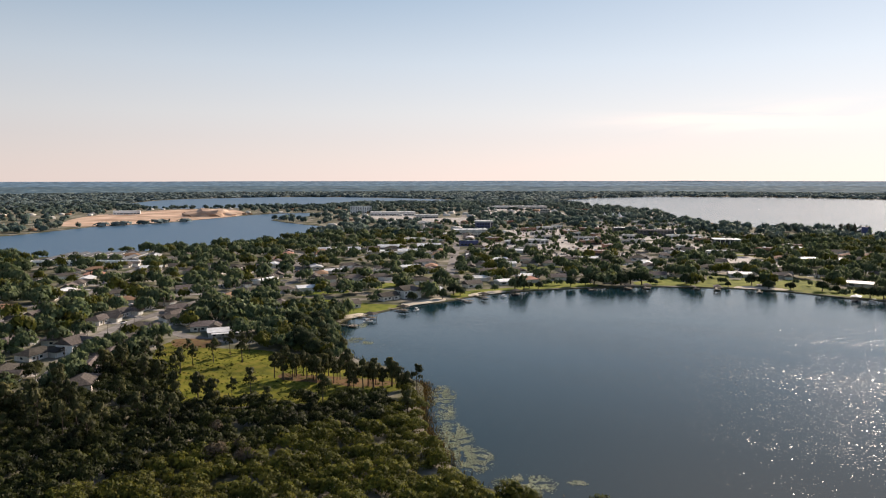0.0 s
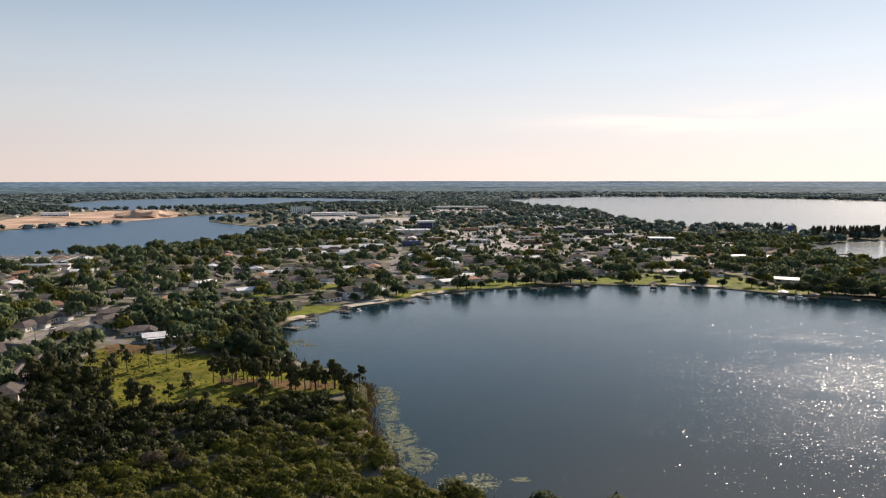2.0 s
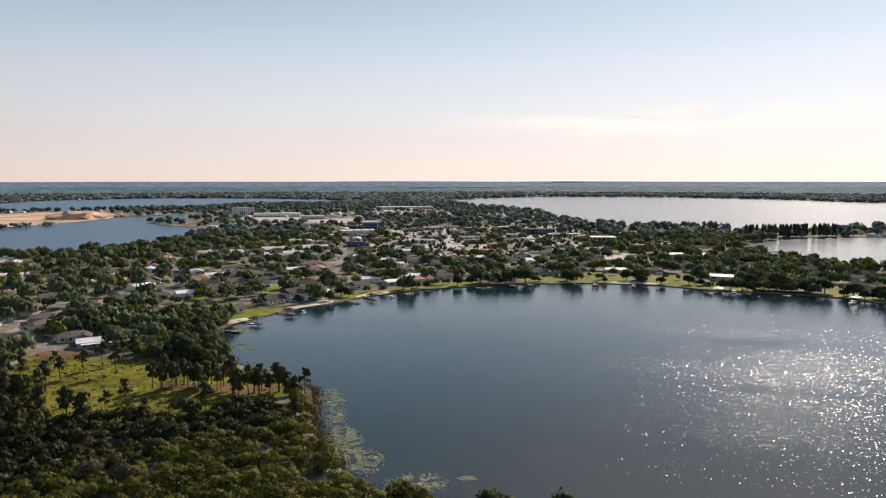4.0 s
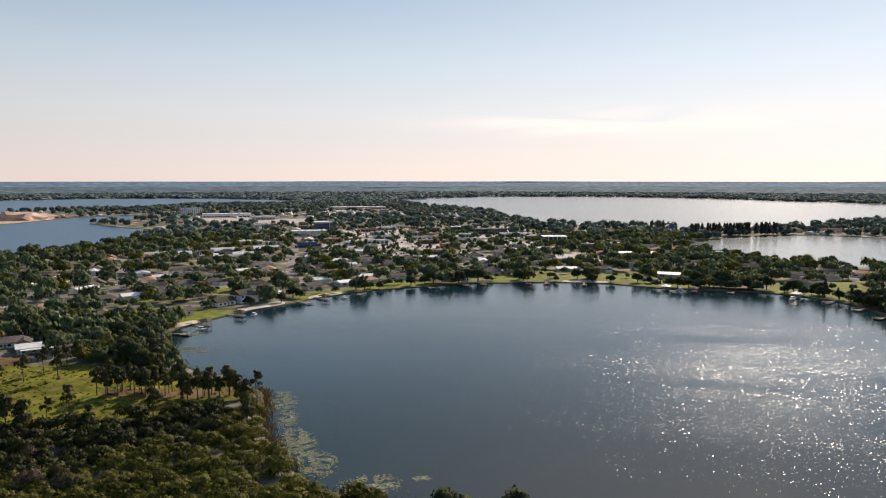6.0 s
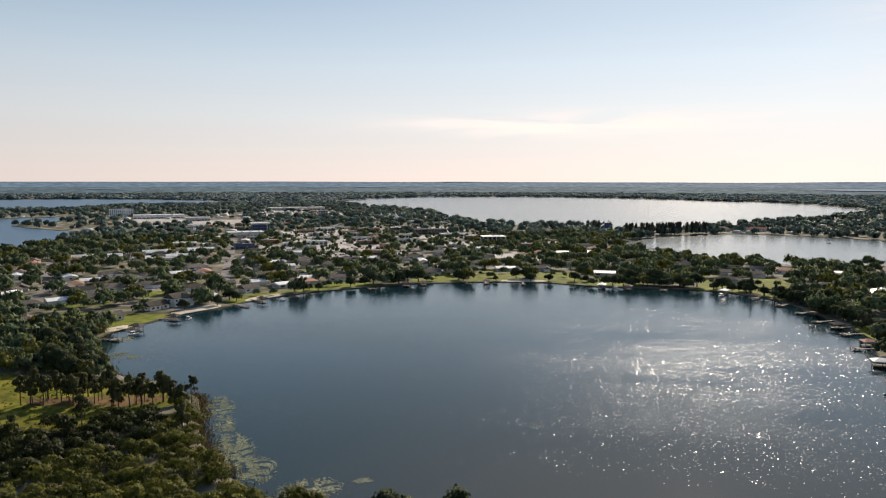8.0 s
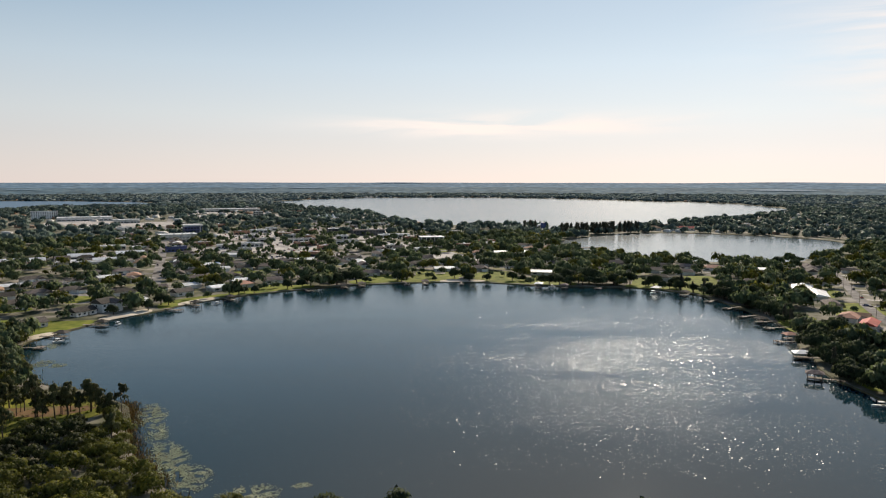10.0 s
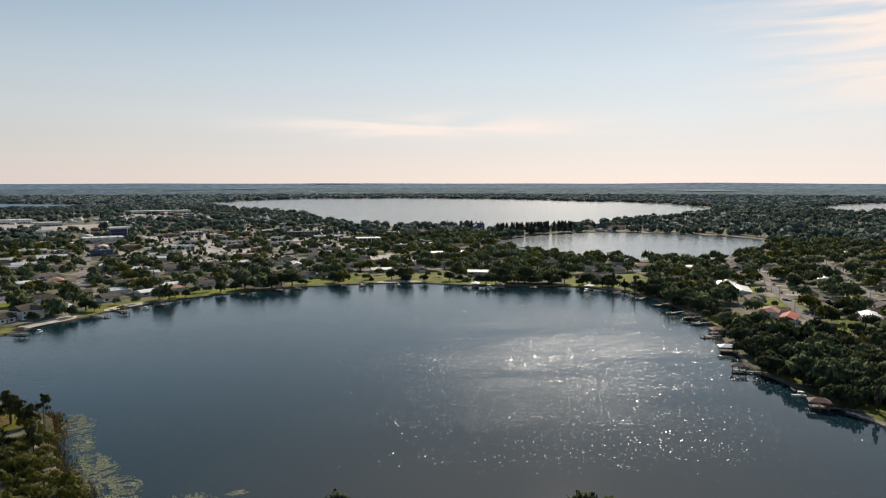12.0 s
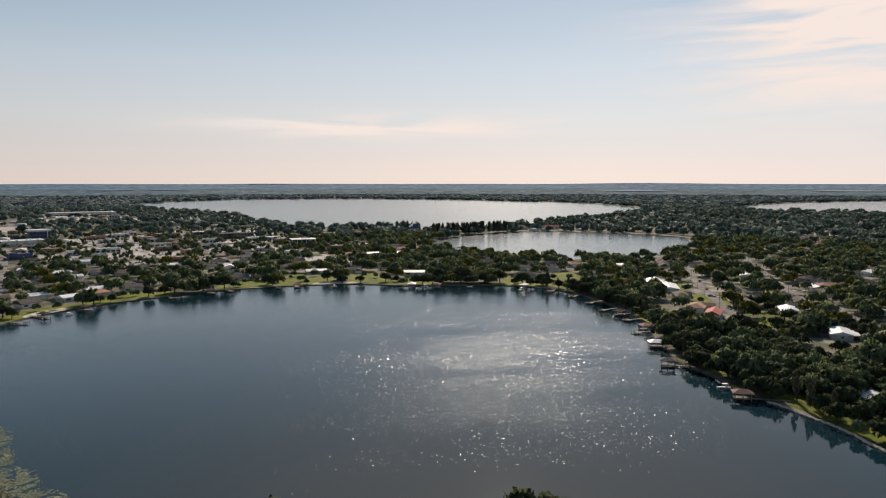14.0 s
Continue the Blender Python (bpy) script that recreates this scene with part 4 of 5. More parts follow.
for i, (x, y, w, d, turn) in enumerate(SHOPS):
    ob = stand(shops[i], x, y, turn) if i < 3 else copy_thing(shops[i % 3], pose(x, y, LAND, 0, 0, turn))
    ob.scale = (w / 24, d / 13, 1)
    occupy(ground_box(x, y, w / 2 + 3, d / 2 + 4, turn))
    ob["group"] = "shops of the town centre"

# apartment block, far halls, storage rows
flats = stand(hall(54, 16, 17, WHITEPAINT, WHITEROOF, "white five-storey apartment block", 3, 12, 5, glazed=0.2), -212, 1850, 8)
stand(hall(22, 18, 15, WALL, WHITEROOF, "plain tall block above the trees", 1, 4, 4), 243, 1705, -5)
stand(hall(158, 44, 8, WALL, WHITEROOF, "very long hall with a bright roof", 6, 14), 222, 2092, 0)
stand(hall(108, 40, 8, WALL, WHITEROOF, "wide store with a pale flat roof", 6, 12), -122, 1740, 4)
stand(hall(50, 28, 7, WALL, WHITEROOF, "store with a white flat roof beside the car park", 3, 8), -36, 1620, 2)
stand(hall(76, 18, 7, TILEROOF, TILEROOF, "long low reddish hall", 2, 10), 378, 1900, -10)
stand(hall(62, 30, 8, WHITEPAINT, WHITEROOF, "white hall on the building site", 3, 8), -795, 1800, 20)
stand(hall(112, 8, 4, WHITEPAINT, WHITEROOF, "long pale building with a white roof", 0, 16), -372, 738, 2)
for i in range(8):
    kind = house(74, 7.6, 2.7, 1.5, False, DARKMETAL, WHITEPAINT, "long low storage building with a grey gable roof", plain=True) if i == 0 else kind
    ob = stand(kind, -430, 800, 94) if i == 0 else copy_thing(kind, pose(-430 + 13.6 * i, 800, LAND, 0, 0, 94))
    ob["group"] = "storage rows"
    occupy(ground_box(-430 + 13.6 * i, 800, 7, 42, 4))
school = [house(30, 12, 3.4, 3.0, False, WHITEROOF, WALL, "long building with white gable roofs", plain=True) for _ in range(1)][0]
stand(school, -150, 862, 5)
for x, y, turn in ((-116, 866, 5), (-67, 898, 6), (-18, 912, 4), (-38, 842, 5)):
    copy_thing(school, pose(x, y, LAND, 0, 0, turn))
    occupy(ground_box(x, y, 18, 10, turn))


def tent(label):
    root = tagged(new("tent"), label, "tent")
    bm = bmesh.new()
    rings = []
    for k in range(7):
        t = k / 6
        r, z = 9.0 * (1 - t) ** 1.0 + 0.15, 3.0 + 10 * t ** 1.8
        rings.append([bm.verts.new((r * math.cos(6.283 * i / 12), r * math.sin(6.283 * i / 12), z + (0.5 * (1 - t) if i % 2 else 0))) for i in range(12)])
    for a, b in zip(rings[:-1], rings[1:]):
        for i in range(12):
            bm.faces.new((a[i], a[(i + 1) % 12], b[(i + 1) % 12], b[i]))
    part("canopy", bm, WHITEPAINT, root, "white stretched canopy")
    bm = bmesh.new()
    tube(bm, (0, 0, 0), (0, 0, 13.2), 0.2, 0.15)
    part("mast", bm, WHITEPAINT, root)
    for i in range(0, 12, 3):
        bm = bmesh.new()
        tube(bm, (9 * math.cos(6.283 * i / 12), 9 * math.sin(6.283 * i / 12), 0), (9 * math.cos(6.283 * i / 12), 9 * math.sin(6.283 * i / 12), 3.1), 0.12, 0.12)
        part("post", bm, WHITEPAINT, root)
    return root


marquee = stand(tent("white peaked tension tent above the trees"), 362, 1605)
for x, y in ((380, 1600), (396, 1606), (408, 1596)):
    copy_thing(marquee, pose(x, y, LAND, 0, 0, 20))
for ob in [o for o in scene.objects if o.name.split(".")[0] == "tent"]:
    ob["group"] = "row of white tents"


# ---- cars ----
def car(mat, label):
    root = tagged(new("car"), label, "car")
    bm = bmesh.new()
    box(bm, -2.2, -0.88, 0.35, 2.2, 0.88, 0.95)
    bmesh.ops.bevel(bm, geom=bm.edges[:], offset=0.16, segments=2, affect="EDGES")
    part("body", bm, mat, root)
    bm = bmesh.new()
    vs = box(bm, -1.35, -0.8, 0.9, 1.0, 0.8, 1.45)
    for v in vs[4:]:
        v.co.x *= 0.72
        v.co.y *= 0.85
    part("cabin", bm, DARKGLASS, root, "dark glazed cabin")
    for x in (-1.35, 1.35):
        for y in (-0.86, 0.86):
            bm = bmesh.new()
            tube(bm, (x, y - 0.1, 0.33), (x, y + 0.1, 0.33), 0.33, 0.33, 10)
            part("wheel", bm, DARKWALL, root)
    return root


PAINTS = [car(WHITEPAINT, "white car parked on the asphalt"), car(DARKWALL, "dark grey car parked on the asphalt"), car(REDROOF, "red car parked on the asphalt"), car(BLUEPAINT, "dark blue car parked on the asphalt"), car(CONCRETE, "beige car parked on the asphalt")]
car_rng, parked = random.Random(8), 0


def park(x, y, turn):
    global parked
    i = car_rng.choice([0, 0, 0, 1, 1, 2, 3, 4]) if parked > 4 else parked
    m = pose(x, y, LAND + 0.11, 0, 0, turn)
    ob = copy_thing(PAINTS[i], m) if parked > 4 else PAINTS[i]
    ob.matrix_basis = m
    ob["group"] = "parked cars"
    parked += 1


for li, poly in enumerate(LOTS[:6]):
    p = np.array(poly, float)
    for _ in range(90):
        x, y = car_rng.uniform(*p[:, 0][[p[:, 0].argmin(), p[:, 0].argmax()]]), car_rng.uniform(p[:, 1].min(), p[:, 1].max())
        y = round(y / 17) * 17 + car_rng.choice([-2.6, 2.6])
        x = round(x / 2.9) * 2.9
        if inside(p, [x], [y])[0] and parked < 170 and car_rng.random() < 0.8 and all(abs(x - a) > c / 2 + 4 or abs(y - b) > e / 2 + 4 for a, b, c, e, _ in SHOPS):
            park(x, y, 90 + car_rng.uniform(-3, 3))
for pts, width in STREETS:
    path = curve(pts, 40)
    for a, b in zip(path[:-1], path[1:]):
        if car_rng.random() < 0.35 and math.hypot(*a) < 900:
            d = (b - a) / np.hypot(*(b - a))
            park(a[0] - d[1] * 2, a[1] + d[0] * 2, math.degrees(math.atan2(d[1], d[0])))


# ---- docks, boathouses, boats ----
def dock(length, wide, deep, roof_mat, label):
    """Runs from the bank along +x; a platform at its end, roofed where roof_mat is given."""
    root = tagged(new("dock" if not roof_mat else "boathouse"), label, "dock" if not roof_mat else "boathouse")
    boxed("walkway", (-3, -0.8, 0.75, length, 0.8, 0.9), WOOD, root)
    n = max(3, int(deep / 0.9))
    for i in range(n):
        x = length + deep * i / n
        boxed("plank", (x + 0.02, -wide / 2, 0.76, x + deep / n - 0.03, wide / 2, 0.9), WOOD, root)
    for x, y in [(length + a * deep, b * wide / 2) for a in (0.05, 0.5, 0.95) for b in (-0.95, 0.95)] + [(length * 0.5, -0.7), (length * 0.5, 0.7)]:
        bm = bmesh.new()
        tube(bm, (x, y, -1.6), (x, y, 3.3 if roof_mat and x > length else 1.5), 0.14, 0.13)
        part("post", bm, WOOD, root)
    if roof_mat:
        bm = bmesh.new()
        roof_shape(bm, deep, wide, 3.2, 1.3, 0.7, True)
        bmesh.ops.translate(bm, vec=(length + deep / 2, 0, 0), verts=bm.verts[:])
        part("roof", bm, roof_mat, root)
        boxed("railing", (length, -wide / 2, 1.8, length + deep, -wide / 2 + 0.08, 1.9), WOOD, root)
    else:
        boxed("bench", (length + deep * 0.7, -wide * 0.3, 0.9, length + deep * 0.85, wide * 0.3, 1.35), WOOD, root)
    return root


DOCKS = {"open": dock(9, 5, 5, None, "weathered wooden dock on posts over the water"), "grey": dock(7, 4.8, 6.5, SHINGLE, "boathouse with a dark roof on posts in the lake"),
         "long": dock(13, 4, 5, None, "long wooden dock with a platform"), "white": dock(3, 5.5, 7, WHITEROOF, "white-roofed boathouse on posts by the bank"),
         "red": dock(13, 5, 7, MAROON, "boathouse with a faded red roof at the end of a dock"), "orange": dock(3, 5, 6, TILEROOF, "small boathouse with an orange roof")}
docked = set()
for kind, x, y in (("open", -57, 430), ("grey", -52, 455), ("grey", -26, 480), ("open", 20, 518), ("grey", 36, 530), ("grey", 56, 548), ("open", 122, 573), ("grey", 150, 577), ("grey", 168, 579),
                   ("open", 205, 580), ("grey", 222, 575), ("long", 252, 563), ("white", 309, 527), ("grey", 329, 513), ("open", 351, 494), ("white", 384, 466), ("grey", 393, 440), ("open", 391, 410), ("open", 381, 380),
                   ("long", 370, 352), ("grey", 364, 336), ("open", 357, 319), ("orange", 342, 291), ("open", 333, 283), ("white", 316, 246), ("grey", 285, 219), ("red", 272, 174)):
    at = SHORES["near"][np.argmin(np.hypot(*(SHORES["near"] - (x, y)).T))]
    turn = math.degrees(math.atan2(350 - at[1], 165 - at[0]))
    if kind == "red":
        at, turn = (271.5, 163.5), 134
    m = pose(at[0], at[1], 0, 0, 0, turn)
    ob = copy_thing(DOCKS[kind], m) if kind in docked else DOCKS[kind]
    ob.matrix_basis = m
    ob["group"] = "docks round the lake"
    docked.add(kind)


def boat(label):
    root = tagged(new("boat"), label, "boat")
    bm = bmesh.new()
    vs = box(bm, -3.0, -1.1, -0.25, 3.0, 1.1, 0.6)
    for v in vs:
        if v.co.x > 0:
            v.co.y *= 0.35
            v.co.z += 0.2
        if v.co.z < 0:
            v.co.y *= 0.6
    part("hull", bm, WHITEPAINT, root)
    boxed("seat", (-1.6, -0.8, 0.62, -0.8, 0.8, 0.95), WOOD, root)
    boxed("canopy", (-1.8, -0.95, 2.0, 0.6, 0.95, 2.08), WHITEPAINT, root)
    for x, y in ((-1.7, -0.85), (-1.7, 0.85), (0.5, -0.5), (0.5, 0.5)):
        boxed("canopy_post", (x - 0.04, y - 0.04, 0.5, x + 0.04, y + 0.04, 2.0), WHITEPAINT, root)
    return root


ferry = boat("white motor boat with a small canopy")
ferry.matrix_basis = pose(-47, 443, 0, 0, 0, 20)
for x, y, turn in ((-18, 482, 60), (46, 536, 45), (314, 516, 120), (372, 458, 200), (268, 190, 150), (352, 300, 190), (700, 905, 40), (830, 800, 160), (1180, 2700, 0), (905, 2050, 30)):
    copy_thing(ferry, pose(x, y, 0, 0, 0, turn))

# ---- utility poles along the eastern streets ----
def pole():
    root = tagged(new("utility_pole"), "wooden utility pole with a crossarm", "pole")
    bm = bmesh.new()
    tube(bm, (0, 0, -0.5), (0, 0, 11), 0.17, 0.12, 8)
    part("shaft", bm, WOOD, root)
    boxed("crossarm", (-1.2, -0.06, 10.0, 1.2, 0.06, 10.2), WOOD, root)
    for x in (-1.1, 0, 1.1):
        boxed("insulator", (x - 0.06, -0.06, 10.2, x + 0.06, 0.06, 10.45), WHITEPAINT, root)
    return root


post = None
for pts, width in (STREETS[8], STREETS[9], STREETS[0]):
    path = curve(pts, 38)
    for a, b in zip(path[:-1], path[1:]):
        d = (b - a) / np.hypot(*(b - a))
        m = pose(a[0] + d[1] * (width / 2 + 1.5), a[1] - d[0] * (width / 2 + 1.5), LAND, 0, 0, math.degrees(math.atan2(d[1], d[0])) + 90)
        if post is None:
            post = pole()
            post.matrix_basis = m
        else:
            copy_thing(post, m)

# ---- lily pads and reeds along the near bank ----
lr = np.random.RandomState(4)
pads, padf = [], []
hexagon = np.array([(math.cos(q), math.sin(q)) for q in np.arange(6) * 1.0472])
for cx0, cy0, rx, ry, n in ((-1, 290, 6, 13, 620), (1, 268, 4, 12, 260), (3, 240, 7, 16, 900), (10, 222, 6, 10, 480), (24, 203, 9, 7, 420), (-49, 393, 5, 7, 260), (-42, 386, 4, 4, 140), (-50, 432, 4, 8, 200), (40, 204, 3, 2, 40)):
    n = int(n * 3.6)
    q, r = lr.rand(n) * 6.283, np.sqrt(lr.rand(n)) * (0.7 + 0.5 * lr.rand(n))
    for x, y in zip(cx0 + rx * r * np.cos(q), cy0 + ry * r * np.sin(q)):
        if noise.noise((x / 2.6, y / 2.6, 5)) < -0.2:
            continue
        s, k, z = 0.10 + 0.15 * lr.rand(), len(pads), 0.03 + 0.05 * lr.rand()
        pads += [(x, y, z + 0.03)] + [(x + s * a, y + s * b, z + 0.05 * lr.rand()) for a, b in hexagon]
        padf += [(k, k + 1 + i, k + 1 + (i + 1) % 6) for i in range(6)]
tagged(mesh_object("lily_pads", np.array(pads), np.array(padf), LILY), "floating yellow-green lily pads near the bank", "water plants", kind="stuff")
blades, bladef = [], []
edge = SHORES["near"]
for x0, y0 in edge[(edge[:, 0] < 60) & (edge[:, 1] < 470)]:
    n = 200 if 220 < y0 < 312 else 26
    for _ in range(n):
        x, y, h, q = x0 + lr.normal() * 2.8 - (0.5 if n > 100 else 0), y0 + lr.normal() * 2.0, 0.5 + 0.9 * lr.rand(), lr.rand() * 3.14
        k = len(blades)
        blades += [(x - 0.16 * math.cos(q), y - 0.16 * math.sin(q), 0), (x + 0.16 * math.cos(q), y + 0.16 * math.sin(q), 0), (x + lr.normal() * 0.3, y + lr.normal() * 0.3, h)]
        bladef.append((k, k + 1, k + 2))
tagged(mesh_object("reeds", np.array(blades), np.array(bladef), MARSH), "rusty brown reeds at the water's edge", "reeds", kind="stuff")


# ---- stone seawall in front of the eastern lawns ----
wall = tagged(new("seawall"), "low seawall of pale rough stones along the lawn", "seawall")
wall_rng = random.Random(2)
stones = []
for i in range(4):
    bm = bmesh.new()
    bmesh.ops.create_icosphere(bm, subdivisions=1, radius=0.75)
    for v in bm.verts:
        v.co = Vector((v.co.x * 1.2, v.co.y * 0.9, v.co.z * 0.7)) * (1 + 0.35 * noise.noise(v.co * 1.7 + Vector((i * 5, 0, 0))))
    me = bpy.data.meshes.new("stone")
    bm.to_mesh(me)
    bm.free()
    me.materials.append(SAND)
    stones.append(me)
line = edge[(edge[:, 0] > 248) & (edge[:, 1] < 172) & (edge[:, 1] > 112)]
for (x0, y0), (x1, y1) in zip(line[:-1], line[1:]):
    for k in range(5):
        ob = new("stone", stones[wall_rng.randrange(4)])
        ob.parent = wall
        t = k / 5
        ob.matrix_basis = pose(x0 + (x1 - x0) * t + wall_rng.uniform(-0.5, 0.2), y0 + (y1 - y0) * t, 0.35 + wall_rng.uniform(-0.1, 0.15), 0, 0, wall_rng.uniform(0, 360))

# ---- distant roofs among the woods ----
hr = np.random.RandomState(9)
hv, hf = [], []
q, r = np.radians(hr.uniform(-36, 68, 2600)), 1150 + 2900 * hr.rand(2600) ** 0.8
X, Y = r * np.sin(q), r * np.cos(q)
shore = offset_loop(SHORES["great"], 16.0)
shore = shore[(shore[:, 1] > 2300) & (hr.rand(len(shore)) < 0.7)]
X, Y = np.concatenate([shore[:, 0] + hr.uniform(-14, 14, len(shore)), X]), np.concatenate([shore[:, 1], Y])
dry = np.ones(len(X), bool)
for loop in SHORES.values():
    dry &= ~inside(offset_loop(loop, 12), X, Y)
bv = np.array([(-1, -1, 0), (1, -1, 0), (1, 1, 0), (-1, 1, 0), (-1, -1, 1), (1, -1, 1), (1, 1, 1), (-1, 1, 1), (-0.6, 0, 1.4), (0.6, 0, 1.4)], float)
bf = np.array([(0, 1, 5), (0, 5, 4), (1, 2, 6), (1, 6, 5), (2, 3, 7), (2, 7, 6), (3, 0, 4), (3, 4, 7), (4, 5, 9), (4, 9, 8), (6, 7, 8), (6, 8, 9), (5, 6, 9), (7, 4, 8)])
sets = {0: ([], []), 1: ([], [])}
dry &= ~inside(SITE, X, Y)
for x, y in zip(X[dry][:900], Y[dry][:900]):
    w, d, h, turn = hr.uniform(5, 9), hr.uniform(4, 6), hr.uniform(3.0, 4.6), hr.rand() * 3.14
    c, s = math.cos(turn), math.sin(turn)
    v = bv * (w, d, h)
    v = np.column_stack([v[:, 0] * c - v[:, 1] * s + x, v[:, 0] * s + v[:, 1] * c + y, v[:, 2] + LAND - 0.1])
    vs, fs = sets[0 if hr.rand() < 0.7 else 1]
    fs.append(bf + len(vs) * 10)
    vs.append(v)
tagged(mesh_object("distant_houses", np.vstack(sets[0][0]), np.vstack(sets[0][1]), WALL), "pale far houses scattered among woods", "houses", kind="stuff")
tagged(mesh_object("distant_houses", np.vstack(sets[1][0]), np.vstack(sets[1][1]), TILEROOF), "brown-roofed far houses scattered among woods", "houses", kind="stuff")

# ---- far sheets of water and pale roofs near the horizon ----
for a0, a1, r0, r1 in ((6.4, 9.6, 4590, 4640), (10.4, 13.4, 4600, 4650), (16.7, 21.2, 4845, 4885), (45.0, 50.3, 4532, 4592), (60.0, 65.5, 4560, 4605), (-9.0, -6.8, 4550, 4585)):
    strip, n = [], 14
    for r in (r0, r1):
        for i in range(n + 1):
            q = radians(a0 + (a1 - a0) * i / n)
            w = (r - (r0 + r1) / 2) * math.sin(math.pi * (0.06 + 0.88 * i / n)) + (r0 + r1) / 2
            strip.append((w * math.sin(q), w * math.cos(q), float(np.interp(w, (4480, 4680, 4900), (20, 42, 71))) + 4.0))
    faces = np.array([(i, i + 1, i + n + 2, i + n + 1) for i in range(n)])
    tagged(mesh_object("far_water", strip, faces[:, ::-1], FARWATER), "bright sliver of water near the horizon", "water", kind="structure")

# ---- water slides on the far shore, and villas on the spit ----
def slides():
    root = tagged(new("water_slide"), "white curved water slides beside a blue tower", "water slide")
    boxed("tower", (-4, -4, -0.2, 4, 4, 15), BLUEPAINT, root, "dark blue slide tower", 0.2)
    boxed("pool", (-30, -16, -0.2, -6, -4, 0.5), WHITEPAINT, root, "low white pool wall")
    for k, (sx, sy) in enumerate(((-34, -9), (-30, -14), (-26, -6))):
        bm = bmesh.new()
        prev = None
        for i in range(15):
            t = i / 14
            p = Vector((sx * t, sy * t + 3 * math.sin(t * 9 + k), 14 * (1 - t) ** 1.15 + 1.0))
            if prev:
                tube(bm, prev, p, 0.7, 0.7, 7)
            prev = p
        part("chute", bm, WHITEPAINT, root)
    for i in range(4):
        t = 0.15 + 0.2 * i
        bm = bmesh.new()
        tube(bm, (-33 * t, -9 * t, 0), (-33 * t, -9 * t, 13 * (1 - t)), 0.25, 0.25)
        part("support", bm, WHITEPAINT, root)
    return root


stand(slides(), 645, 1092, -20)
occupy(ground_box(630, 1085, 26, 16, 0))
for x, y, turn, kind in ((838, 1035, -20, "tile"), (870, 1022, -25, "tile"), (890, 1008, -30, "red"), (960, 962, -35, "white"), (1010, 905, -50, "tile")):
    occupy(ground_box(x, y, 13, 10, turn))
    ob = put(kind, x, y, turn, "large villa with a red-brown tile roof by the water")
    ob.scale = (1.3, 1.2, 1.5)

# ---- single trees ----
def tree_kind(seed, label, mat, height, spread, n, lobes, leaf, bare, radius, limbs, category="tree", flat=0.8, column=False):
    """trunk and crown; bare: the height at which the leaves begin."""
    root = tagged(new("tree"), label, category)
    part("trunk", trunk_mesh(seed, bare + (height - bare) * 0.55, radius, limbs, spread * 0.55, 0.45), BARK, root)
    v, f, nm = crown(seed, n, lobes, leaf, 0.45, flat, column=column)
    mesh_object("crown", v * np.array([spread, spread, height - bare]) + np.array([0, 0, bare]), f, mat, root, normals=nm)
    return root


TREES = {
    "oak": [tree_kind(1, "broad dark green live oak", SHADELEAF, 11, 7.0, 1500, 14, 0.066, 0.9, 0.45, 5),
            tree_kind(2, "round dark green shade tree", SHADELEAF, 9.5, 5.2, 1200, 11, 0.076, 0.7, 0.35, 5),
            tree_kind(3, "tall spreading oak with dense leaves", SHADELEAF, 13, 7.5, 1600, 15, 0.063, 1.2, 0.5, 6)],
    "pine": [tree_kind(4, "tall slender pine with a bare trunk", PINE, 14.5, 4.1, 560, 14, 0.085, 5.6, 0.24, 8, column=True),
             tree_kind(5, "pine with a rounded dark crown", PINE, 13, 4.6, 700, 15, 0.085, 4.2, 0.26, 7, column=True),
             tree_kind(6, "thin pine with sparse foliage", PINE, 13.5, 3.7, 400, 12, 0.09, 6.0, 0.18, 7, column=True)],
    "cypress": [tree_kind(7, "narrow grey-brown cypress by the water", CYPRESS, 15, 2.3, 420, 10, 0.15, 1.2, 0.3, 3, column=True)],
    "willow": [tree_kind(8, "light olive willow at the bank", WILLOW, 8, 4.4, 900, 12, 0.085, 0.4, 0.2, 5)],
    "dry": [tree_kind(9, "leafless grey-brown tree with fine twigs", DRY, 7.5, 4.2, 620, 9, 0.055, 0.8, 0.18, 8)],
    "small": [tree_kind(10, "small round garden tree on the lawn", LEAF, 5, 2.4, 420, 6, 0.13, 0.9, 0.16, 4)],
}
stood = set()
planted, spare = 0, {}
tree_rng = random.Random(21)


def plant(kind, x, y, scale=1.0, group=""):
    global planted
    planted += 1
    i = tree_rng.randrange(len(TREES[kind]))
    if planted > 292:
        spare.setdefault(kind, []).append((x, y, scale))
        return None
    made = TREES[kind][i]
    s = scale * tree_rng.uniform(0.78, 1.22)
    m = pose(x, y, LAND - 0.05, 0, 0, tree_rng.uniform(0, 360))
    if (kind, i) in stood:
        ob = copy_thing(made, m)
        for o in (ob,):
            o.scale = (s, s, s * tree_rng.uniform(0.92, 1.08))
    else:
        ob = made
        ob.matrix_basis = m
        stood.add((kind, i))
    if group:
        ob["group"] = group
    return ob


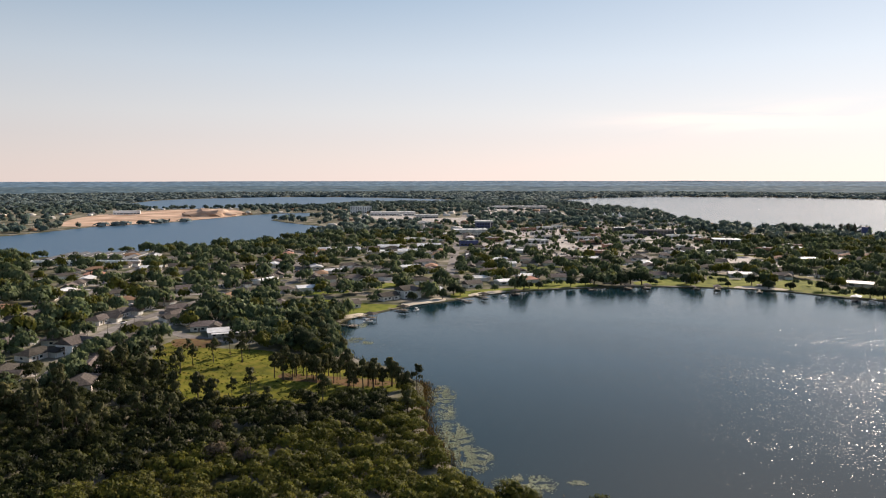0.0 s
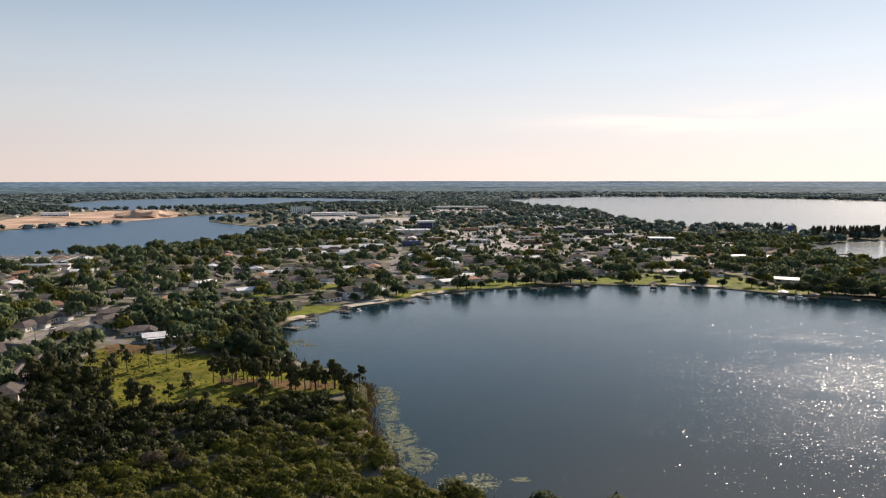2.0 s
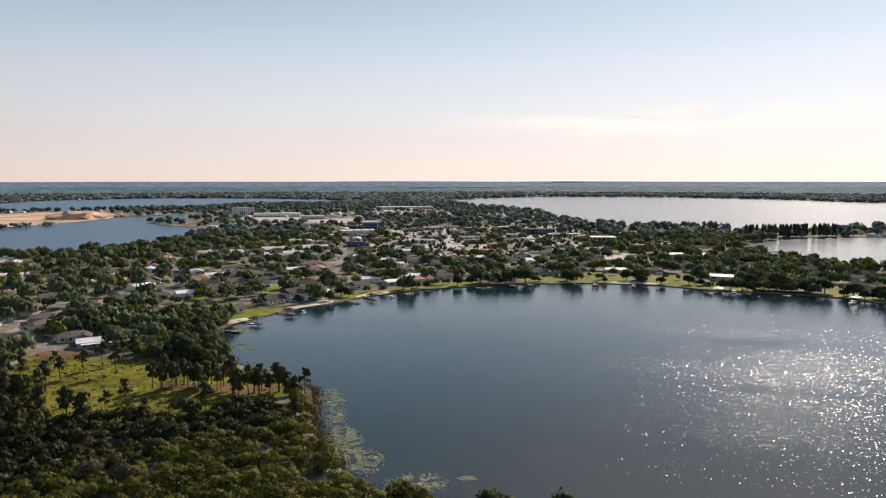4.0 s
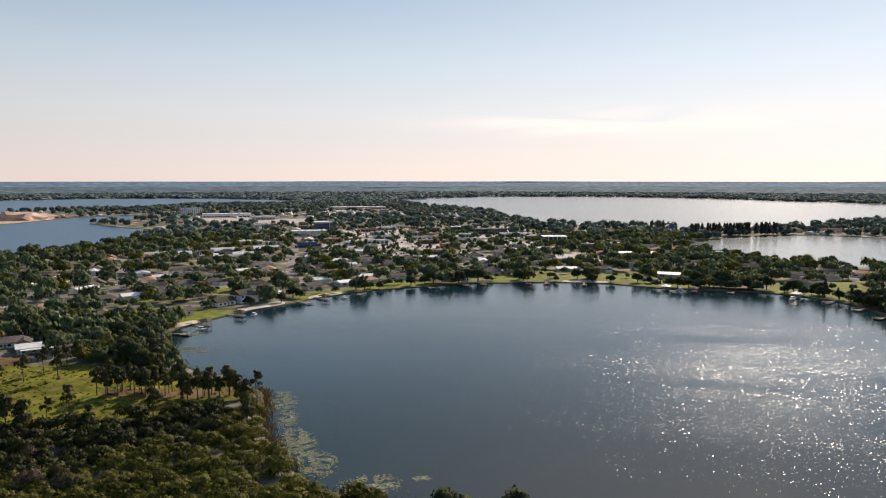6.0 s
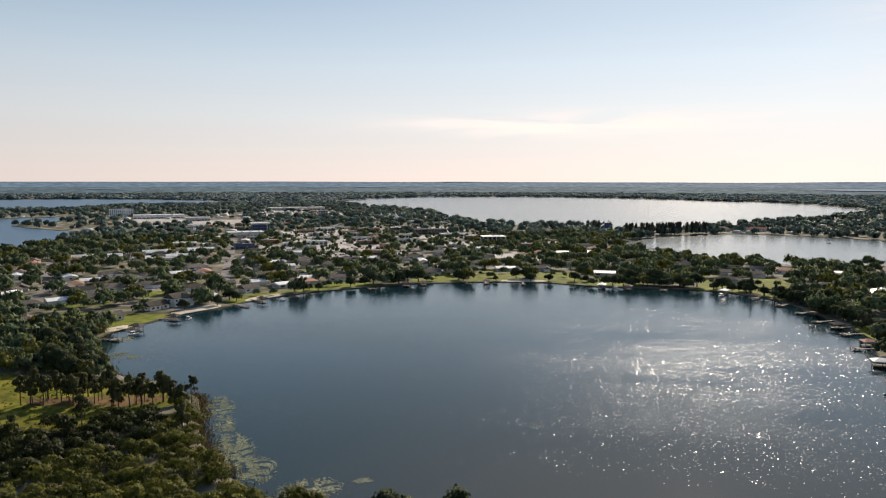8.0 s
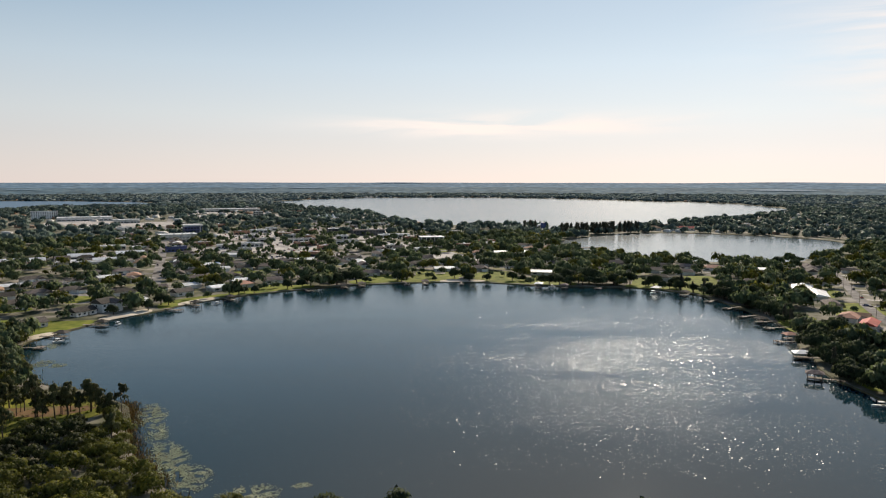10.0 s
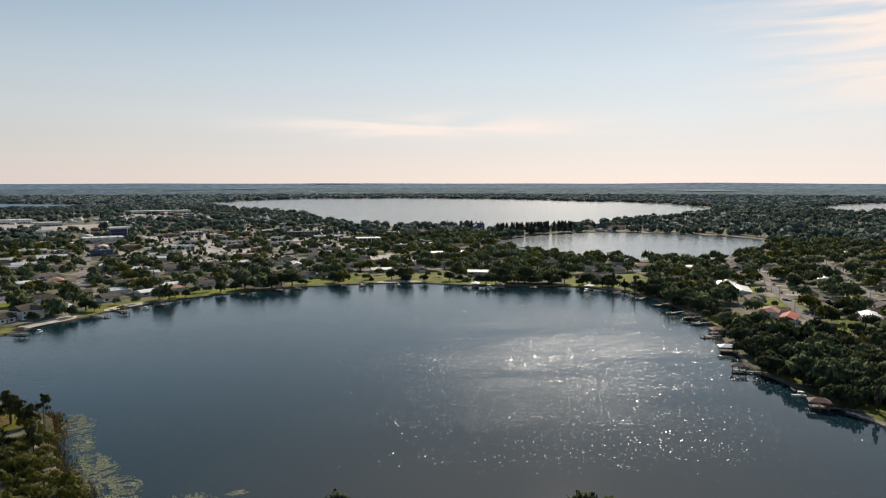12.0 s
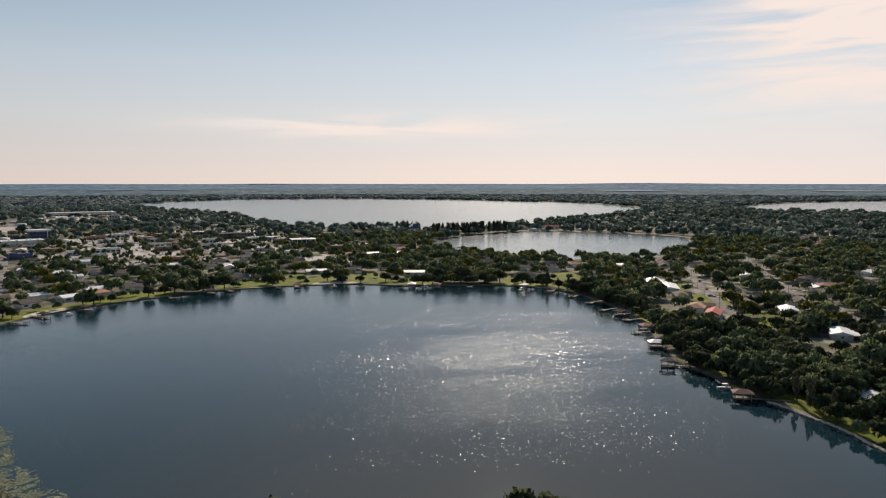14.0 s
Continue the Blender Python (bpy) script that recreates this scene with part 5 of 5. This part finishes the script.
# crowns at the near bank
for x, y, s in ((117, 132, 1.4), (123, 127, 1.3), (111, 137, 1.2), (57, 167, 0.80), (62, 164, 0.76), (40, 174, 0.76), (46, 172, 0.70), (130, 122, 0.8), (286, 133, 1.1), (291, 128, 1.1), (283, 143, 1.0), (297, 150, 1.1)):
    plant("oak", x, y, s)
MEADOW_PINES = [(-79, 286), (-85, 281), (-90, 271), (-98, 279), (-109, 263), (-15, 287), (-11, 292), (-34, 297), (-30, 299), (-41, 301), (-71, 312), (-66, 314), (-61, 313),
                (-56, 316), (-76, 315), (-47, 273), (-68, 269), (-22, 301), (-112, 342), (-98, 342), (-121, 322), (-52, 318), (-64, 320), (-46, 312), (-19, 297), (-38, 296)]
for x, y in MEADOW_PINES:
    plant("pine", x, y, tree_rng.uniform(0.72, 1.08), "pines on the meadow")
for x, y in ((-117, 305), (-122, 300), (-128, 312), (-133, 330), (-120, 336), (-140, 345), (-108, 356), (-100, 362), (-128, 352), (-150, 330), (-146, 318), (-110, 285), (-118, 275)):
    plant("pine", x, y, 0.9)
for x, y in ((-72, 218), (-66, 226), (-61, 215), (-78, 240)):
    plant("dry", x, y, 0.9)
for x, y in ((-150, 236), (-118, 230), (-96, 244), (-180, 250), (-132, 250), (-200, 235), (-165, 262), (-142, 268), (-190, 275)):
    plant("pine", x, y, 1.0)

for _ in range(24):
    q = tree_rng.random()
    plant("pine", -76 + 56 * q + tree_rng.uniform(-3, 3), 317 - 16 * q + tree_rng.uniform(-5, 5), tree_rng.uniform(0.6, 0.95), "pines on the meadow")
for _ in range(70):
    x, y = tree_rng.uniform(-255, -108), tree_rng.uniform(222, 330)
    if y > 245 - 0.1 * x - 30 and free_spots(np.array([x]), np.array([y]), 1.5)[0]:
        plant("pine", x, y, tree_rng.uniform(0.75, 1.1))
# big oaks that stand out along the far bank
for x, y, s in ((119, 592, 0.95), (127, 596, 0.8), (149, 594, 0.9), (158, 597, 1.0), (167, 596, 0.9), (176, 600, 0.7), (258, 592, 1.0), (266, 590, 0.8), (206, 600, 0.8), (8, 545, 0.7), (13, 541, 0.6), (300, 560, 0.9), (308, 553, 0.8), (338, 530, 1.0), (346, 524, 1.0), (354, 520, 1.1),
                (362, 512, 1.0), (372, 508, 1.1), (382, 500, 1.0), (392, 488, 0.9), (405, 470, 1.0), (404, 425, 1.0), (402, 410, 1.0), (412, 440, 0.9)):
    plant("oak", x, y, s)

# round the near lake: oaks and cypresses on the bank, in clumps with gaps
bank = offset_loop(SHORES["near"], 7.0)
bank2 = offset_loop(SHORES["near"], 20.0)
k = 0
for i in range(0, len(bank)):
    x, y = bank[i]
    east = x > 268 and y < 480
    west = x < 0 and 340 < y < 440
    reedy = x < 0 and y <= 340
    if math.hypot(x, y) < 200 and x < 240:
        continue
    chance = 0.75 if east else 0.8 if west else 0.46 if x > 60 else 0.30
    if 470 < y < 560 and x < 60:
        chance = 0.16
    if reedy:
        chance = 0.22
    if not east and not west and not free_spots(np.array([x]), np.array([y]), 1.0)[0]:
        chance *= 0.65
    if tree_rng.random() < chance and (east or west or noise.noise((x / 30, y / 30, 2.0)) > -0.15):
        plant(tree_rng.choice(["oak", "oak", "oak", "cypress" if east else "oak"]) if not west and not reedy else tree_rng.choice(["willow", "oak", "pine"] if west else ["willow", "pine"]), x + tree_rng.uniform(-3, 3), y + tree_rng.uniform(-3, 3), 0.8 if east else 0.72)
    x, y = bank2[i]
    if not reedy and tree_rng.random() < (0.6 if east or west else 0.14) and free_spots(np.array([x]), np.array([y]), 2.0)[0]:
        plant("oak", x + tree_rng.uniform(-4, 4), y + tree_rng.uniform(-4, 4), 0.9)
# the dark clump of tall trees and the cypress spit between the lakes
for x, y in ((598, 1075), (604, 1083), (611, 1079), (617, 1087), (624, 1082), (606, 1070)):
    plant("cypress", x, y, 1.5, "dark clump of tall trees")
for i in range(64):
    q = tree_rng.random()
    plant("cypress", 618 + 160 * q + tree_rng.uniform(-6, 6), 990 + 8 * q + tree_rng.uniform(-9, 9), 1.5, "cypresses on the spit")
# garden trees on the open lawns
for poly in LAWNS:
    c = np.mean(np.array(poly), axis=0)
    for _ in range(2):
        plant("small", c[0] + tree_rng.uniform(-12, 12), c[1] + tree_rng.uniform(-9, 9), tree_rng.uniform(0.8, 1.5))

# ---- woodland ----
OAKS = [crown(20 + i, 215, 18, 0.128, 0.36) for i in range(7)]
SCRUB = [crown(40 + i, 740, 30, 0.060, 0.29) for i in range(5)]
LIGHT = [crown(60 + i, 66, 7, 0.26) for i in range(5)]
FINE = [crown(30 + i, 600, 24, 0.082, 0.33) for i in range(6)]
FAR = [crown(80 + i, 26, 5, 0.44, 0.5) for i in range(5)]
rs = np.random.RandomState(11)


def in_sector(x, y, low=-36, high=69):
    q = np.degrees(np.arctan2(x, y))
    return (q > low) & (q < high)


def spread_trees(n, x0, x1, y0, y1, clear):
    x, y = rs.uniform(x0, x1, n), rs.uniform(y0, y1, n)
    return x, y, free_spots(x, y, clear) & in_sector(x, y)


EAST_OPEN = [tuple(q) for pts, width in STREETS[8:11] for q in curve(pts, 7) if q[0] > 402 and q[1] > 205] + [(x, y) for kind, x, y, turn, note in SHORE_EAST if note]


def open_to_lake(x, y):
    """The eastern streets and the big roofs lie open towards the lake: few trees on that side of them."""
    free = np.ones(len(x), bool)
    for a, b in EAST_OPEN:
        along, across = (a - x) * 0.85 + (b - y) * 0.53, (a - x) * 0.53 - (b - y) * 0.85
        free &= ~((along > -3) & (along < 26) & (np.abs(across) < 5.0))
    return free | (rs.rand(len(x)) < 0.3)


# shade trees of the town and the shores, to about 1.1 km
x, y, ok = spread_trees(26000, -650, 1150, 100, 1150, 0.8)
dist = np.hypot(x, y)
centre = (x > 20) & (x < 430) & (y > 800) & (y < 1350)
ok &= (dist < 1150) & (dist > 270) & ((dist > 330) | (x > 200)) & ~(centre & (rs.rand(len(x)) < 0.55)) & ~((x < -20) & (y < 392) & (x > -150))
ok &= open_to_lake(x, y)
ok &= ~(inside(offset_loop(SHORES["east"], 50), x, y) & (x < 800) & (rs.rand(len(x)) < 0.42))
ok &= rs.rand(len(x)) < np.where(x > 250, 0.80, np.where((x < -95) & (y < 520), 0.85, np.where((x < 60) & (y > 620), 0.46, np.where((x > 60) & (dist < 790), 0.54, 0.48))))
x, y = x[ok], y[ok]
ok = rs.rand(len(x)) < 0.86
x, y = x[ok], y[ok]
size = 3.4 + 5.6 * rs.rand(len(x)) ** 1.25
fine = np.hypot(x, y) < 430
scatter("shore_trees", FINE, x[fine], y[fine], size[fine] * 1.05, size[fine] * 1.65, size[fine] * 0.05, LEAF, "dense dark green trees round the near houses", "trees", 2)
x, y, size = x[~fine], y[~fine], size[~fine]
pale = rs.rand(len(x)) < 0.2
scatter("town_trees", OAKS, x[~pale], y[~pale], size[~pale] * 1.05, size[~pale] * 1.62, size[~pale] * 0.08, LEAF, "dense dark green shade trees between the houses", "trees", 3)
scatter("town_trees", OAKS, x[pale], y[pale], size[pale] * 1.0, size[pale] * 1.55, size[pale] * 0.08, WILLOW, "lighter yellow-green trees between the houses", "trees", 19)
for kind, spots in spare.items():
    p = np.array(spots)
    wide, tall, leaf_mat = {"oak": (6.6, 11, SHADELEAF), "pine": (3.4, 13, PINE), "cypress": (2.3, 15, CYPRESS), "willow": (4.4, 8, WILLOW), "small": (2.4, 4.6, LEAF)}[kind]
    shapes = [crown(90 + i, 420, 11, 0.12, column=kind in ("pine", "cypress")) for i in range(3)]
    scatter("bank_trees", shapes, p[:, 0], p[:, 1], wide * p[:, 2], tall * p[:, 2] * 0.85, tall * p[:, 2] * 0.12, leaf_mat, "more trees along the far bank", "trees", 12)

# street trees of the town centre, between shops and parked cars
x, y = rs.uniform(-40, 470, 800), rs.uniform(800, 1420, 800)
i, j = cells(x, y)
ok = ~lake_cells[i, j]
for a, b, c, e, _ in SHOPS:
    ok &= (np.abs(x - a) > c / 2 + 3) | (np.abs(y - b) > e / 2 + 3)
x, y = x[ok], y[ok]
size = 1.8 + 2.2 * rs.rand(len(x))
scatter("street_trees", LIGHT, x, y, size * 1.1, size * 2.0, size * 0.3, LEAF, "small street trees between shops and parked cars", "trees", 15)

# tall mixed wood on the western bank, beyond the meadow
x, y = rs.uniform(-98, -52, 900), rs.uniform(338, 472, 900)
i, j = cells(x, y)
ok = ~lake_cells[i, j] & ~taken[i, j] & (y > 350 + 0.55 * (-60 - x)) & (y < 470 + 0.2 * (x + 60))
px, py = [], []
for i in np.where(ok)[0]:
    if all((x[i] - a) ** 2 + (y[i] - b) ** 2 > 4.4 ** 2 for a, b in zip(px, py)):
        px.append(x[i]), py.append(y[i])
x, y = np.array(px), np.array(py)
size = 3.2 + 2.8 * rs.rand(len(x))
olive = rs.rand(len(x)) < 0.45
scatter("bank_wood", FINE, x[olive], y[olive], size[olive] * 1.0, size[olive] * 2.0, size[olive] * 0.05, WILLOW, "light olive trees on the lake bank", "trees", 16)
scatter("bank_wood", FINE, x[~olive], y[~olive], size[~olive] * 1.05, size[~olive] * 2.1, size[~olive] * 0.05, LEAF, "dark green trees on the lake bank", "trees", 17)

# dense grove on the eastern bank
x, y = rs.uniform(258, 470, 2400), rs.uniform(95, 320, 2400)
i, j = cells(x, y)
ok = ~lake_cells[i, j] & ~taken[i, j] & open_to_lake(x, y) & (rs.rand(2400) < np.where(x - 0.75 * y < 190, 0.9, 0.28))
px, py = [], []
for i in np.where(ok)[0]:
    if all((x[i] - a) ** 2 + (y[i] - b) ** 2 > 4.6 ** 2 for a, b in zip(px, py)):
        px.append(x[i]), py.append(y[i])
x, y = np.array(px), np.array(py)
size = 3.4 + 3.0 * rs.rand(len(x))
scatter("grove", FINE, x, y, size * 1.1, size * 1.7, size * 0.05, SHADELEAF, "dense dark green grove on the lake bank", "trees", 14)

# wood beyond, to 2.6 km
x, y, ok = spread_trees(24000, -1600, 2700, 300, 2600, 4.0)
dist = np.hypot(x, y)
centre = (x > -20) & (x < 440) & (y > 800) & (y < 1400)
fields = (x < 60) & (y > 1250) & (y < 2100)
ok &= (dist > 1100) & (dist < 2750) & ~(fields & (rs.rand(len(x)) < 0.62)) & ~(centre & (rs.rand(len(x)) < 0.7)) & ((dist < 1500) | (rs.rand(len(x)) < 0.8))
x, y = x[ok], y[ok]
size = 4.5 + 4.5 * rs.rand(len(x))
scatter("woodland", LIGHT, x, y, size * 1.25, size * 1.6, size * 0.05, HAZED_WOODLEAF, "wide green woodland between the lakes, paled by haze", "trees", 4)

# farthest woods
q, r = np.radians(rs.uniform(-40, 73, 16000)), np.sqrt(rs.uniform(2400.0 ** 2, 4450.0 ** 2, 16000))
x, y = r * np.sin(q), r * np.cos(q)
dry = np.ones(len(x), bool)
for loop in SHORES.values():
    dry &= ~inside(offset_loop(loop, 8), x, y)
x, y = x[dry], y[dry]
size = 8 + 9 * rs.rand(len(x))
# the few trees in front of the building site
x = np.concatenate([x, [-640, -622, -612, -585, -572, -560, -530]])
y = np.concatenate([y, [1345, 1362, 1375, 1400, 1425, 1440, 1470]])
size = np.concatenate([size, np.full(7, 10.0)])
scatter("far_woods", FAR, x, y, size * 1.4, size * 0.75, size * 0.02, HAZED_FARLEAF, "hazy far woods beyond the lakes", "trees", 6)

# tufts of rough grass on the meadow
loop = np.array(FIELD)
x, y = rs.uniform(loop[:, 0].min(), loop[:, 0].max(), 5200), rs.uniform(loop[:, 1].min(), loop[:, 1].max(), 5200)
ok = inside(loop, x, y) & (np.array([noise.noise((a / 14, b / 14, 5.0)) for a, b in zip(x, y)]) > rs.uniform(-0.5, 0.45, len(x)))
x, y = x[ok], y[ok]
size = 0.3 + 0.6 * rs.rand(len(x)) ** 2
green = rs.rand(len(x)) < 0.88
scatter("meadow_tufts", FAR, x[green], y[green], size[green], size[green] * 0.4, size[green] * 0.02, GRASS, "yellow-green tufts of rough meadow grass", "grass", 20)
scatter("meadow_tufts", FAR, x[~green], y[~green], size[~green], size[~green] * 0.8, size[~green] * 0.02, WILLOW, "dry olive weeds on the meadow", "grass", 22)

# foreground thicket
x, y = rs.uniform(-260, 60, 8000), rs.uniform(95, 330, 8000)
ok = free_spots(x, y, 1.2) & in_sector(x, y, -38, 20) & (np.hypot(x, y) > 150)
ok &= (y < 285 - 0.10 * (x + 60)) | (x < -105)
px, py = [], []
for i in np.where(ok)[0]:
    if all((x[i] - a) ** 2 + (y[i] - b) ** 2 > 3.6 ** 2 for a, b in zip(px, py)):
        px.append(x[i]), py.append(y[i])
x, y = np.array(px), np.array(py)
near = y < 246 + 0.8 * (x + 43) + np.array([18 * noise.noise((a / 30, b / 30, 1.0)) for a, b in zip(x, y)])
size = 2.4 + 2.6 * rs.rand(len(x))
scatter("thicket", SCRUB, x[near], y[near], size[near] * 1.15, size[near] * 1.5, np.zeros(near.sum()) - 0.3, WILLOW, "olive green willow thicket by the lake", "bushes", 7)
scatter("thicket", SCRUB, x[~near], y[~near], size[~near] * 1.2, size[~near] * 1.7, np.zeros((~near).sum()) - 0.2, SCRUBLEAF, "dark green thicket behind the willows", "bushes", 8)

# kinds that found no place are taken away again
for kind, made in TREES.items():
    for i, ob in enumerate(made):
        if (kind, i) not in stood:
            for o in (*ob.children_recursive, ob):
                bpy.data.objects.remove(o)
for far, made in ((False, KINDS), (True, PLAIN)):
    for kind, ob in made.items():
        if (kind, far) not in used:
            for o in (*ob.children_recursive, ob):
                bpy.data.objects.remove(o)
